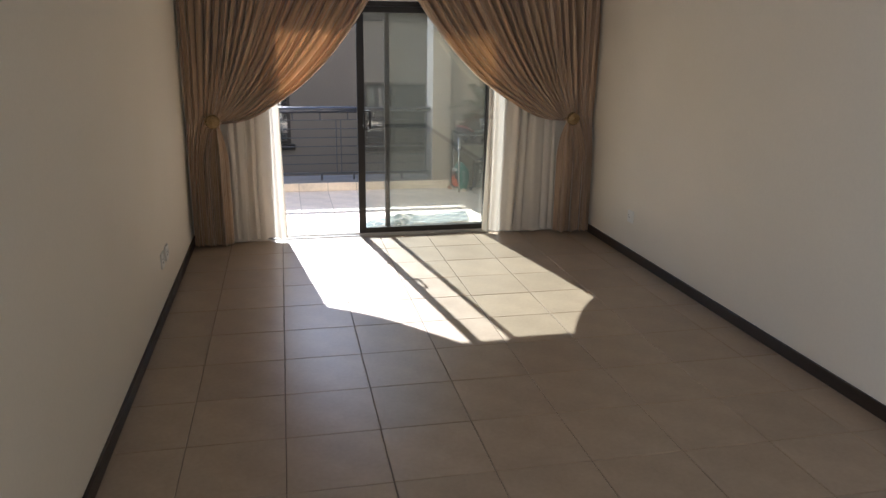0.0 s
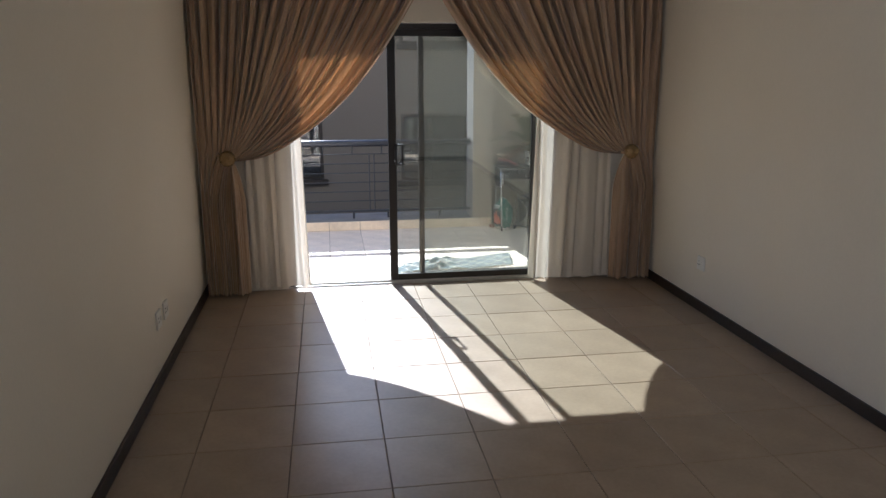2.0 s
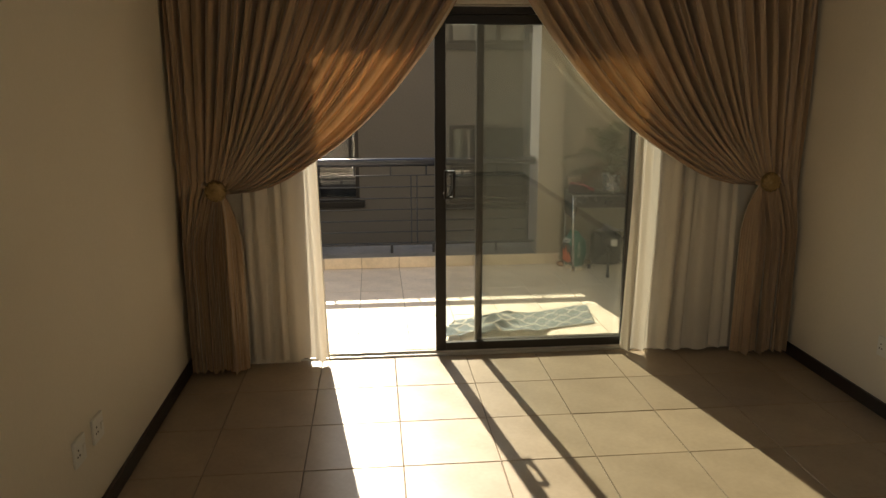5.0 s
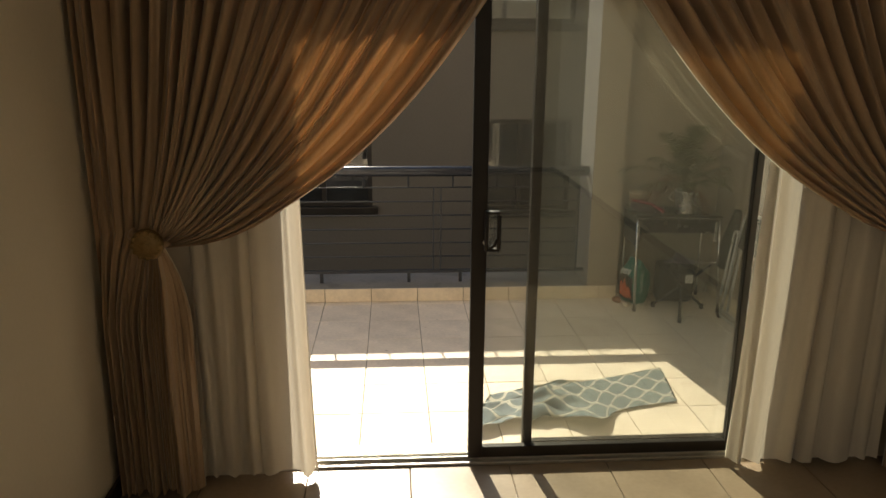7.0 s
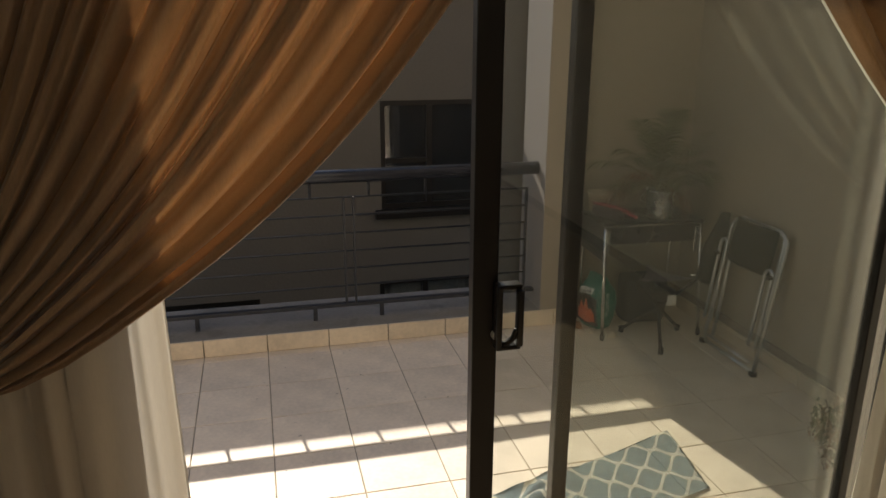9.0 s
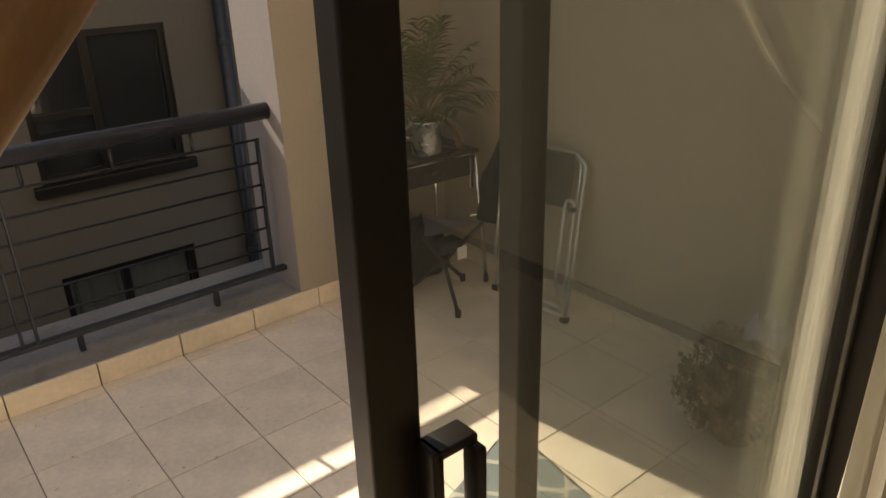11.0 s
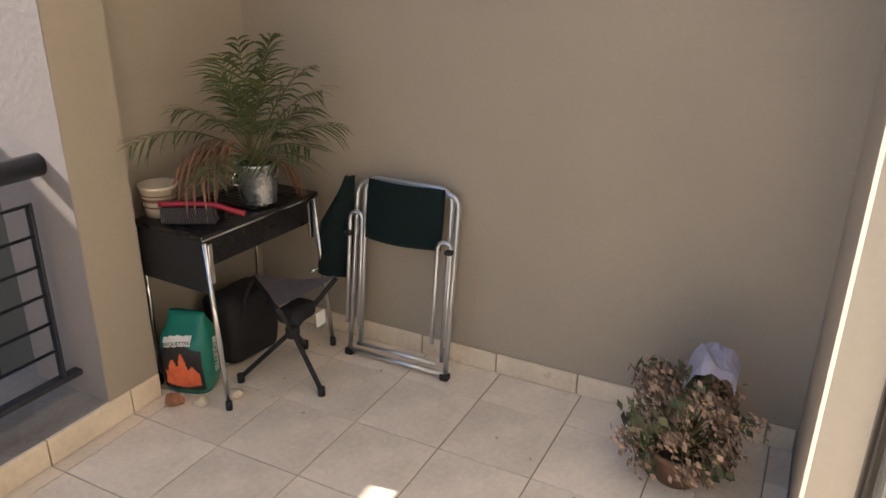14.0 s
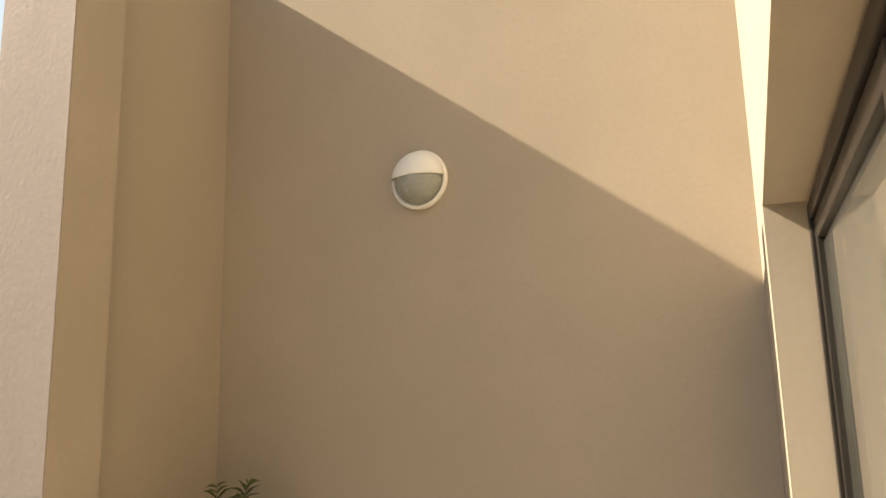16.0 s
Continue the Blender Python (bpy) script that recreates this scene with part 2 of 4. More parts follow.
def tile_field(parent, mat, x0, x1, y0, y1, ox, oy, size, z, joint=0.0042):
    """Tiles cut to the rectangle, each an object of its own."""
    cache = {}
    i0, i1 = math.floor((x0 - ox) / size), math.ceil((x1 - ox) / size)
    j0, j1 = math.floor((y0 - oy) / size), math.ceil((y1 - oy) / size)
    for i in range(i0, i1):
        for j in range(j0, j1):
            a, b = max(x0, ox + i * size + joint / 2), min(x1, ox + (i + 1) * size - joint / 2)
            c, d = max(y0, oy + j * size + joint / 2), min(y1, oy + (j + 1) * size - joint / 2)
            if b - a < 0.015 or d - c < 0.015:
                continue
            key = (round(b - a, 3), round(d - c, 3))
            if key not in cache:
                cache[key] = tile_mesh(b - a, d - c, 0.008)
                cache[key].materials.append(M[mat])
            ob = new("tile", cache[key])
            ob.location = (a, c, z + random.uniform(-0.0004, 0.0004))
            ob.rotation_euler = (random.uniform(-0.0009, 0.0009), random.uniform(-0.0009, 0.0009), 0)
            ob.parent = parent


# ---- structure ----
XL, XRI = -0.747, 2.822          # room side walls
YB, YD, YF = -6.4, 1.70, 1.92    # room back, facade inside and outside
JL, JR, LINTEL = -0.13, 2.03, 2.04
HC = 2.6                          # ceiling
XR, YC, YS, XC = 2.815, 4.12, 4.24, 2.045
ZB = -0.06                        # balcony floor
YN = 6.5                          # facade over the way
GZ = -3.3


def S(ob):
    return tagged(ob, kind="structure")


S(boxes("ground", "paving", [(-60, 60, -60, 90, GZ - 0.3, GZ)]))
# left wall's opening is unseen, cut for the added fill lamp
S(boxes("wall_left", "plaster_in", [(XL - 0.2, XL, -5.25, YD, -0.1, HC), (XL - 0.2, XL, YB - 0.2, -6.15, -0.1, HC), (XL - 0.2, XL, -6.15, -5.25, 2.1, HC), (XL - 0.2, XL, -6.15, -5.25, -0.1, 0.9)]))
S(boxes("wall_right", "plaster_in", [(XRI, XRI + 0.2, YB - 0.2, YD, -0.1, HC)]))
S(boxes("wall_back", "plaster_in", [(XL, XRI, YB - 0.2, YB, -0.1, HC)]))
S(boxes("ceiling", "ceiling", [(XL - 0.2, XRI + 0.2, YB - 0.2, YD, HC, HC + 0.2)]))
fl = S(boxes("floor", "grout", [(XL - 0.2, XRI + 0.2, YB - 0.2, YD + 0.06, -0.25, -0.005)]))
bf = S(boxes("balcony_floor", "grout_out", [(-1.6, XR + 0.2, YD + 0.06, YS, -0.3, ZB - 0.005)]))
# facade wall with the door opening, inside coat and outside coat
ym = (YD + YF) / 2
S(boxes("wall_facade_inside", "plaster_in", [(XL - 0.2, JL, YD, ym, -0.1, HC + 0.2), (JR, XRI + 0.2, YD, ym, -0.1, HC + 0.2), (JL, JR, YD, ym, LINTEL, HC + 0.2)]))
UZ0, UZ1, TOP = 2.72, 4.82, 5.5     # upper storey's glass door, and the wall's top
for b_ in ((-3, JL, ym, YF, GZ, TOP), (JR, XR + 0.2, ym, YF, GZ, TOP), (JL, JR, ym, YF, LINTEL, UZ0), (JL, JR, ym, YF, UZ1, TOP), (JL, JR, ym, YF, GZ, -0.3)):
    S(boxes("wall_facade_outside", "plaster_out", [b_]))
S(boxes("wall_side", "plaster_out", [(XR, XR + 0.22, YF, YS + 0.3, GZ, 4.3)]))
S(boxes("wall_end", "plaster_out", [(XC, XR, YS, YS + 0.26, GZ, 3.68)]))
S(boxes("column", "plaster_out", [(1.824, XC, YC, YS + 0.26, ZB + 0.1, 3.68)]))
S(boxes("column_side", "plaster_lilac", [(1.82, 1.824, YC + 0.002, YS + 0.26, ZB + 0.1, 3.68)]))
S(boxes("kerb", "concrete", [(-1.6, XC, YC + 0.012, YS + 0.38, -0.35, ZB + 0.1)], bevel=0.006))
S(boxes("upper_floor", "plaster_in", [(-3, XR + 0.2, YD - 3.0, ym, HC + 0.201, HC + 0.3)]))
S(boxes("upper_room_wall", "plaster_in", [(-3, XR + 0.2, YD - 3.1, YD - 3.0, HC + 0.201, TOP), (-3.1, -3, YD - 3.1, ym, HC + 0.201, TOP), (XR + 0.2, XR + 0.3, YD - 3.1, ym, HC + 0.201, TOP)]))
S(boxes("upper_ceiling", "ceiling", [(-3.1, XR + 0.3, YD - 3.1, YF, TOP, TOP + 0.1)]))
S(boxes("threshold", "bare_alu", [(JL, JR, YD + 0.02, YD + 0.11, -0.02, 0.012)], bevel=0.003))
S(boxes("sill", "skirt_tile", [(JL, JR, YD + 0.11, YF, -0.2, 0.0)], bevel=0.003))
# glass door of the storey above
upd = S(new("window_1"))
upd.location = ((JL + JR) / 2, ym + 0.03, UZ0)


def upper(name, mat, *b):
    bm = bmesh.new()
    add_box(bm, *b)
    bm.transform(Matrix.Translation(-upd.location))
    return part(name, bm, mat, upd)


for a, b, c, d in ((JL, JR, UZ0, UZ0 + 0.06), (JL, JR, UZ1 - 0.06, UZ1), (JL, JL + 0.05, UZ0 + 0.06, UZ1 - 0.06), (JR - 0.05, JR, UZ0 + 0.06, UZ1 - 0.06), (0.90, 0.96, UZ0 + 0.06, UZ1 - 0.06)):
    upper("window_frame", "alu", a, b, ym + 0.01, ym + 0.05, c, d)
for a, b in ((JL + 0.05, 0.90), (0.96, JR - 0.05)):
    upper("pane", "glass", a, b, ym + 0.027, ym + 0.033, UZ0 + 0.06, UZ1 - 0.06)

# facade over the way

WINDOWS = [  # x0, x1, z0, z1, mullions, transoms
    (1.25, 2.22, 0.13, 1.08, (0.45,), (0.45,)),
    (1.25, 2.20, 2.03, 2.33, (0.62,), ()),
    (-0.85, 0.15, 0.18, 1.08, (0.5,), (0.55,)),
    (-0.85, 0.15, 2.03, 2.33, (0.5,), ()),
    (1.22, 2.17, -1.50, -0.54, (0.45,), (0.5,)),
    (-0.95, 0.15, -1.50, -0.62, (0.5,), (0.5,)),
]


def pierced(name, mat, x0, x1, z0, z1, y0, y1, holes):
    xs = sorted({x0, x1, *[h[0] for h in holes], *[h[1] for h in holes]})
    zs = sorted({z0, z1, *[h[2] for h in holes], *[h[3] for h in holes]})
    bm = bmesh.new()
    vs = {}
    gx, gz = len(xs), len(zs)
    solid = lambda i, k: 0 <= i < gx - 1 and 0 <= k < gz - 1 and not any(
        h[0] <= (xs[i] + xs[i + 1]) / 2 <= h[1] and h[2] <= (zs[k] + zs[k + 1]) / 2 <= h[3] for h in holes)

    def v(i, k, y):
        key = (i, k, y)
        if key not in vs:
            vs[key] = bm.verts.new((xs[i], y, zs[k]))
        return vs[key]
    for i in range(gx - 1):
        for k in range(gz - 1):
            if not solid(i, k):
                continue
            bm.faces.new((v(i, k, y0), v(i + 1, k, y0), v(i + 1, k + 1, y0), v(i, k + 1, y0)))
            bm.faces.new((v(i, k, y1), v(i, k + 1, y1), v(i + 1, k + 1, y1), v(i + 1, k, y1)))
            for (di, dk), (a, b) in {(-1, 0): ((i, k), (i, k + 1)), (1, 0): ((i + 1, k), (i + 1, k + 1)), (0, -1): ((i, k), (i + 1, k)), (0, 1): ((i, k + 1), (i + 1, k + 1))}.items():
                if not solid(i + di, k + dk):
                    bm.faces.new((v(*a, y0), v(*b, y0), v(*b, y1), v(*a, y1)))
    return finish(bm, name, mat)


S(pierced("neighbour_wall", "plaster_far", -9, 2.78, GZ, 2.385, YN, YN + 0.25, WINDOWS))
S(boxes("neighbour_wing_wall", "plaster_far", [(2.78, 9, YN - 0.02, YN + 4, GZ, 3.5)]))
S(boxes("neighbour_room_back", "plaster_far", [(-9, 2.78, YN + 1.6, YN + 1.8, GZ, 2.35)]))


def roof_sheet(name, x0, x1, y0, z0, depth, rise, pitch=0.33):
    """A pitched roof of overlapping tile courses."""
    root = S(new(name))
    base = bmesh.new()
    s = rise / depth
    vs = [base.verts.new(c) for c in ((x0, y0, z0), (x1, y0, z0), (x1, y0 + depth, z0 + rise), (x0, y0 + depth, z0 + rise),
                                      (x0, y0, z0 - 0.08), (x1, y0, z0 - 0.08), (x1, y0 + depth, z0 + rise - 0.08), (x0, y0 + depth, z0 + rise - 0.08))]
    for f in ((0, 1, 2, 3), (7, 6, 5, 4), (0, 4, 5, 1), (1, 5, 6, 2), (2, 6, 7, 3), (3, 7, 4, 0)):
        base.faces.new([vs[k] for k in f])
    part("roof_deck", base, "roof", root)
    bm = bmesh.new()
    j, y = 0, 0.0
    while y < depth - 0.05:
        x = x0
        while x < x1:
            b = min(x1, x + 0.32)
            z = z0 + y * s
            q = [bm.verts.new(c) for c in ((x + 0.004, y0 + y, z + 0.03), (b - 0.004, y0 + y, z + 0.03), (b - 0.004, y0 + y + pitch, z + pitch * s + 0.012), (x + 0.004, y0 + y + pitch, z + pitch * s + 0.012),
                                           (x + 0.004, y0 + y, z + 0.005), (b - 0.004, y0 + y, z + 0.005))]
            bm.faces.new(q[:4])
            bm.faces.new((q[0], q[4], q[5], q[1]))
            x = b
        y += pitch
    tagged(part("roof_tiles", bm, "roof", root), kind="stuff")
    return root


roof_sheet("roof_low", -9, 2.9, YN - 0.03, 2.425, 5.0, 1.5)
roof_sheet("roof_wing", 2.6, 9.2, YN - 0.22, 3.58, 5.0, 1.5)
S(boxes("neighbour_fascia", "steel", [(-9, 2.78, YN - 0.04, YN - 0.005, 2.30, 2.38)]))
S(boxes("fascia_wing", "steel", [(2.7, 9.2, YN - 0.25, YN - 0.225, 3.44, 3.6)]))
S(boxes("backdrop_hill", "roof", [(-60, 60, 75, 76, GZ, 1.5)]))


def far_window(n, x0, x1, z0, z1, mull, trans):
    root = S(new("window_%d" % n))
    root.location = ((x0 + x1) / 2, YN, z0)
    L = Matrix.Translation(-root.location)

    def p(name, mat, items, bevel=0.0):
        bm = bmesh.new()
        for it in items:
            add_box(bm, *it, bevel=bevel)
        bm.transform(L)
        return part(name, bm, mat, root)
    f, y0, y1 = 0.045, YN + 0.03, YN + 0.08
    p("window_frame", "alu", [(x0, x0 + f, y0, y1, z0, z1), (x1 - f, x1, y0, y1, z0, z1), (x0 + f, x1 - f, y0, y1, z0, z0 + f), (x0 + f, x1 - f, y0, y1, z1 - f, z1)])
    cols = [x0 + f] + [x0 + m * (x1 - x0) for m in mull] + [x1 - f]
    for m in cols[1:-1]:
        p("mullion", "alu", [(m - 0.025, m + 0.025, y0 - 0.01, y1, z0 + f, z1 - f)])
    for t in trans:
        z = z0 + t * (z1 - z0)
        p("transom", "alu", [(cols[0], cols[1] - 0.025, y0 - 0.008, y1, z - 0.02, z + 0.02)])
    for a, b in zip(cols, cols[1:]):
        p("pane", "dark_glass", [(a, b, YN + 0.052, YN + 0.058, z0 + f, z1 - f)])
    p("window_sill", "alu", [(x0 - 0.06, x1 + 0.06, YN - 0.06, YN + 0.03, z0 - 0.075, z0)], 0.006)
    return root


for n, w in enumerate(WINDOWS):
    far_window(n + 2, *w)


def hanging(name, mat, x0, x1, z0, z1, y, waves, amp, label, cat, slant=0.0, side=1):
    """A straight hanging cloth with soft folds that widen downwards."""
    bm = bmesh.new()
    nu, nv = int(waves * 12), 14
    ph = [random.uniform(-0.7, 0.7) for _ in range(int(waves) + 2)]
    grid = []
    for j in range(nv + 1):
        v = j / nv
        row = []
        for i in range(nu + 1):
            u = i / nu
            k = waves * (u + 0.07 * math.sin(u * 5.3 + ph[0]) + 0.035 * math.sin(u * 13 + ph[1]) + 0.012 * math.sin(4 * v + u * 8))
            n, fr = int(abs(k)) % waves, abs(k) % 1
            soft = (ph[n] * (1 - fr) + ph[n + 1] * fr) / 0.7
            a = amp * (0.5 + 0.6 * v) * (1 + 0.7 * soft)
            w = math.sin(k * math.tau + 0.5 * math.sin(3 * v + k)) + 0.30 * math.sin(k * 2.7 * math.tau + 2 * v + ph[2]) * (0.5 + 0.5 * soft)
            edge = u if side > 0 else u - 1
            row.append(bm.verts.new((x0 + (x1 - x0) * (u + 0.012 * math.sin(6.1 * k + 3 * v)) + slant * edge * v * v, y + a * w, z1 + (z0 - z1) * v + 0.008 * math.sin(k * 5) * v)))
        grid.append(row)
    for a, b in zip(grid, grid[1:]):
        for i in range(nu):
            bm.faces.new((a[i], a[i + 1], b[i + 1], b[i]))
    ob = finish(bm, name, mat, smooth=True)
    return tagged(ob, label=label, category=cat)


hanging("net_curtain", "sheer", 1.26, 2.13, -1.45, -0.58, YN + 0.11, 9, 0.02, "pale net curtain with soft folds hanging behind a neighbouring window", "curtain")

# ---- the sliding door ----
door = S(new("door_1"))
door.location = (0.9, YD + 0.08, 0.012)


def dp(name, mat, items, parent=None, bevel=0.003, label=""):
    bm = bmesh.new()
    for it in items:
        add_box(bm, *it, bevel=bevel)
    bm.transform(Matrix.Translation(-door.location))
    return part(name, bm, mat, parent or door, label)


T0, T1 = 0.012, LINTEL - 0.012
dp("door_frame", "alu", [(JL, JL + 0.045, YD + 0.02, YD + 0.12, T0, T1), (JR - 0.03, JR, YD + 0.02, YD + 0.12, T0, T1), (JL + 0.045, JR - 0.03, YD + 0.02, YD + 0.12, T1 - 0.04, T1)])
dp("door_track", "bare_alu", [(JL + 0.045, JR - 0.03, YD + 0.05, YD + 0.056, T0, T0 + 0.014), (JL + 0.045, JR - 0.03, YD + 0.09, YD + 0.096, T0, T0 + 0.014)], bevel=0)


def leaf(name, x0, x1, y, stile, label):
    lf = new(name)
    lf.parent = door
    tagged(lf, label=label)
    z0, z1 = T0 + 0.014, T1 - 0.042
    dp("stile", "alu", [(x0, x0 + stile, y - 0.018, y + 0.018, z0, z1)], lf)
    dp("stile", "alu", [(x1 - 0.03, x1, y - 0.018, y + 0.018, z0, z1)], lf)
    dp("bottom_rail", "alu", [(x0 + stile, x1 - 0.03, y - 0.017, y + 0.017, z0, z0 + 0.05)], lf)
    dp("top_rail", "alu", [(x0 + stile, x1 - 0.03, y - 0.017, y + 0.017, z1 - 0.05, z1)], lf)
    g = dp("pane", "glass", [(x0 + stile, x1 - 0.03, y - 0.003, y + 0.003, z0 + 0.05, z1 - 0.05)], lf, 0)
    return lf


inner = leaf("sliding_leaf", 0.682, 1.86, YD + 0.053, 0.062, "sliding glass leaf pushed open")
outer = leaf("fixed_leaf", 0.925, JR - 0.032, YD + 0.093, 0.042, "fixed glass leaf")
bm = bmesh.new()
for a, b, c, d in ((0.735, 0.808, 1.085, 1.10), (0.790, 0.810, 0.905, 1.085), (0.735, 0.808, 0.89, 0.905), (0.730, 0.748, 0.89, 1.10)):
    add_box(bm, a, b, YD - 0.012 if a > 0.78 else YD + 0.0, YD + 0.012 if a > 0.78 else YD + 0.036, c, d, bevel=0.004)
tube(bm, bend([(0.792, YD + 0.0, 0.96), (0.780, YD + 0.005, 0.925), (0.752, YD + 0.012, 0.903)], 5), 0.008, 8)
HC = Vector((0.740, YD + 0.0, 1.02))
bm.transform(Matrix.Translation(HC + Vector((0, 0, 0.045))) @ Matrix.Diagonal((0.78, 1, 0.78, 1)) @ Matrix.Translation(-HC))
bm.transform(Matrix.Translation(-door.location))
part("handle", bm, "alu", inner, "black pull handle", True)
bm = bmesh.new()
tube(bm, [Vector(c) - door.location for c in ((0.738, YD + 0.02, 0.995), (0.738, YD + 0.036, 0.995))], 0.011, 12)
part("lock", bm, "white_plastic", inner, "small steel lock cylinder")


# ---- curtains ----
def draped(name, xout, xin, xtie, side, label):
    """A curtain gathered by a tieback: outer edge hangs straight, inner edge sweeps to the tie."""
    bm = bmesh.new()
    ztop, ztie, zbot, y = 2.52, 1.085, 0.02, 1.575
    nu, folds = 600, 20
    levels = [ztie + (ztop - ztie) * (k / 26) ** 1.5 for k in range(26, -1, -1)] + [ztie - (ztie - zbot) * (k / 14) for k in range(1, 15)]
    rnd = random.Random(7 if side > 0 else 9)
    phase = [rnd.uniform(-0.9, 0.9) for _ in range(folds + 3)]
    size = [rnd.uniform(0.45, 1.65) for _ in range(folds + 3)]
    grid = []
    for z in levels:
        row = []
        for i in range(nu + 1):
            u = i / nu
            k = u * folds
            n, fr = int(k), k - int(k)
            ph = phase[n] * (1 - fr) + phase[n + 1] * fr
            am = size[n] * (1 - fr) + size[n + 1] * fr
            free = xout + (xin - xout) * (u ** 1.12)
            if z >= ztie:
                h = (z - ztie) / (ztop - ztie)
                e = 0.90 - 0.43 * u
                tiex = xtie + side * (u - 0.5) * 0.05
                if u < 0.36:
                    keep = 1 - u / 0.36
                    tiex = tiex * (1 - keep) + (xout + (xtie - xout) * 0.86 * u / 0.36) * keep
                x = tiex + (free - tiex) * h ** e
                sag = 0.06 * math.sin(math.pi * min(1, h * 1.4)) * u
                amp = (0.010 + 0.026 * min(1, h * 2.0)) * am
                yy = y - 0.045 * math.exp(-((h / 0.13) ** 2)) * (u > 0.2) - sag * 0.4
                zz = z - 0.045 * u * math.exp(-((h / 0.06) ** 2))
            else:
                h = (ztie - z) / (ztie - zbot)
                lo = xout + (xtie + side * 0.09 - xout) * (u ** 0.9)
                tiex = xtie + side * (u - 0.5) * 0.05
                if u < 0.36:
                    keep = 1 - u / 0.36
                    tiex = tiex * (1 - keep) + (xout + (xtie - xout) * 0.86 * u / 0.36) * keep
                x = tiex + (lo - tiex) * min(1, h * 3.2) ** 0.7
                amp = (0.014 + 0.022 * min(1, h * 3)) * am * (1 + 0.8 * math.sin(k * 0.9))
                yy, zz = y - 0.045 * math.exp(-((h / 0.1) ** 2)) * (u > 0.2), z - 0.045 * u * (1 - min(1, h * 4)) + 0.006 * math.sin(k * 3)
            drift = math.sin(3.1 * z + n) * (1 - fr) + math.sin(3.1 * z + n + 1) * fr
            w = math.sin(k * math.tau + ph + 0.5 * drift)
            w = math.copysign(abs(w) ** 0.75, w) + 0.42 * math.sin(2.63 * k * math.tau + 2 * ph + 1.5 * z) * (0.5 + 0.5 * math.sin(k * 1.3))
            w += 0.18 * noise.noise(Vector((k * 2.2, z * 3.0, side)))
            row.append(bm.verts.new((x + side * 0.006 * math.cos(k * math.tau), yy + amp * w, zz)))
        grid.append(row)
    for a, b in zip(grid, grid[1:]):
        for i in range(nu):
            bm.faces.new((a[i], a[i + 1], b[i + 1], b[i]))
    root = tagged(new(name), label=label, category="curtain")
    root.location = ((xout + xtie) / 2, y, zbot)
    L = Matrix.Translation(-root.location)
    bm.transform(L)
    bm2 = bm.copy()
    bm2.transform(Matrix.Translation((0, 0.009, 0)))
    part("cloth", bm, "curtain", root, "", True)
    part("lining", bm2, "lining", root, "pale cream lining", True)
    # rosette of the tieback
    bm = bmesh.new()
    c = Vector((xtie - side * 0.005, y - 0.10, ztie - 0.02))
    lathe(bm, [(0.001, 0.030), (0.014, 0.030), (0.022, 0.020), (0.038, 0.024), (0.052, 0.014), (0.059, 0.0), (0.052, -0.006), (0.001, -0.006)], seg=24, caps=False)
    bm.transform(Matrix.Rotation(radians(90), 4, "X"))
    bm.transform(L @ Matrix.Translation(c))
    ros = part("rosette", bm, "gold", root, "gilded round holdback rosette", True)
    for a in range(12):
        bm = bmesh.new()
        bmesh.ops.create_icosphere(bm, subdivisions=1, radius=0.012)
        bm.transform(L @ Matrix.Translation(c + Vector((math.cos(a * math.tau / 12) * 0.046, -0.013, math.sin(a * math.tau / 12) * 0.046))))
        part("bead", bm, "gold", ros, smooth=True)
    bm = bmesh.new()
    pts = bend([(xtie - side * 0.07, y + 0.09, ztie + 0.02), (xtie - side * 0.075, y - 0.05, ztie), (xtie, y - 0.085, ztie - 0.02), (xtie + side * 0.05, y - 0.04, ztie - 0.03), (xtie + side * 0.03, y + 0.09, ztie - 0.01)], 5)
    tube(bm, pts, 0.014, 8)
    bm.transform(L)
    part("tieback", bm, "curtain", root, "narrow gold cloth tieback", True)
    return root


draped("drape", XL + 0.02, 1.05, -0.50, 1, "gold-brown satin curtain swept aside by gilt tieback beside glass door")
draped("drape", XRI - 0.02, 0.90, 2.56, -1, "gold-brown satin curtain swept aside by gilt tieback beside glass door")
hanging("sheer_curtain", "sheer", -0.42, 0.012, 0.03, 2.48, 1.655, 6, 0.018, "white sheer curtain hanging in soft folds behind the satin drape", "curtain", 0.04)
hanging("sheer_curtain", "sheer", 1.86, 2.47, 0.02, 2.48, 1.655, 7, 0.020, "white sheer curtain hanging in soft folds behind the satin drape", "curtain", 0.05, -1)
rod = tagged(new("curtain_rail"), label="plain white curtain rail fixed above the sliding door", category="curtain rail")
rod.location = (1.04, 1.6, 2.53)
bm = bmesh.new()
add_box(bm, -1.72, 1.72, -0.05, -0.02, 0, 0.03, bevel=0.003)
part("rail", bm, "white_plastic", rod)
bm = bmesh.new()
add_box(bm, -1.72, 1.72, 0.03, 0.06, 0, 0.03, bevel=0.003)
part("rail", bm, "white_plastic", rod)
for x in (-1.4, 0, 1.4):
    bm = bmesh.new()
    add_box(bm, x - 0.02, x + 0.02, -0.05, 0.10, 0.03, 0.07, bevel=0.003)
    part("bracket", bm, "white_plastic", rod)

# ---- room fittings ----
S(boxes("baseboard", "skirting", [(XL, XL + 0.016, YB, YD, 0.0, 0.075)], bevel=0.004))
S(boxes("baseboard", "skirting", [(XRI - 0.016, XRI, YB, YD, 0.0, 0.075)], bevel=0.004))
S(boxes("baseboard", "skirting", [(XL + 0.016, XRI - 0.016, YB, YB + 0.016, 0.0, 0.075)], bevel=0.004))


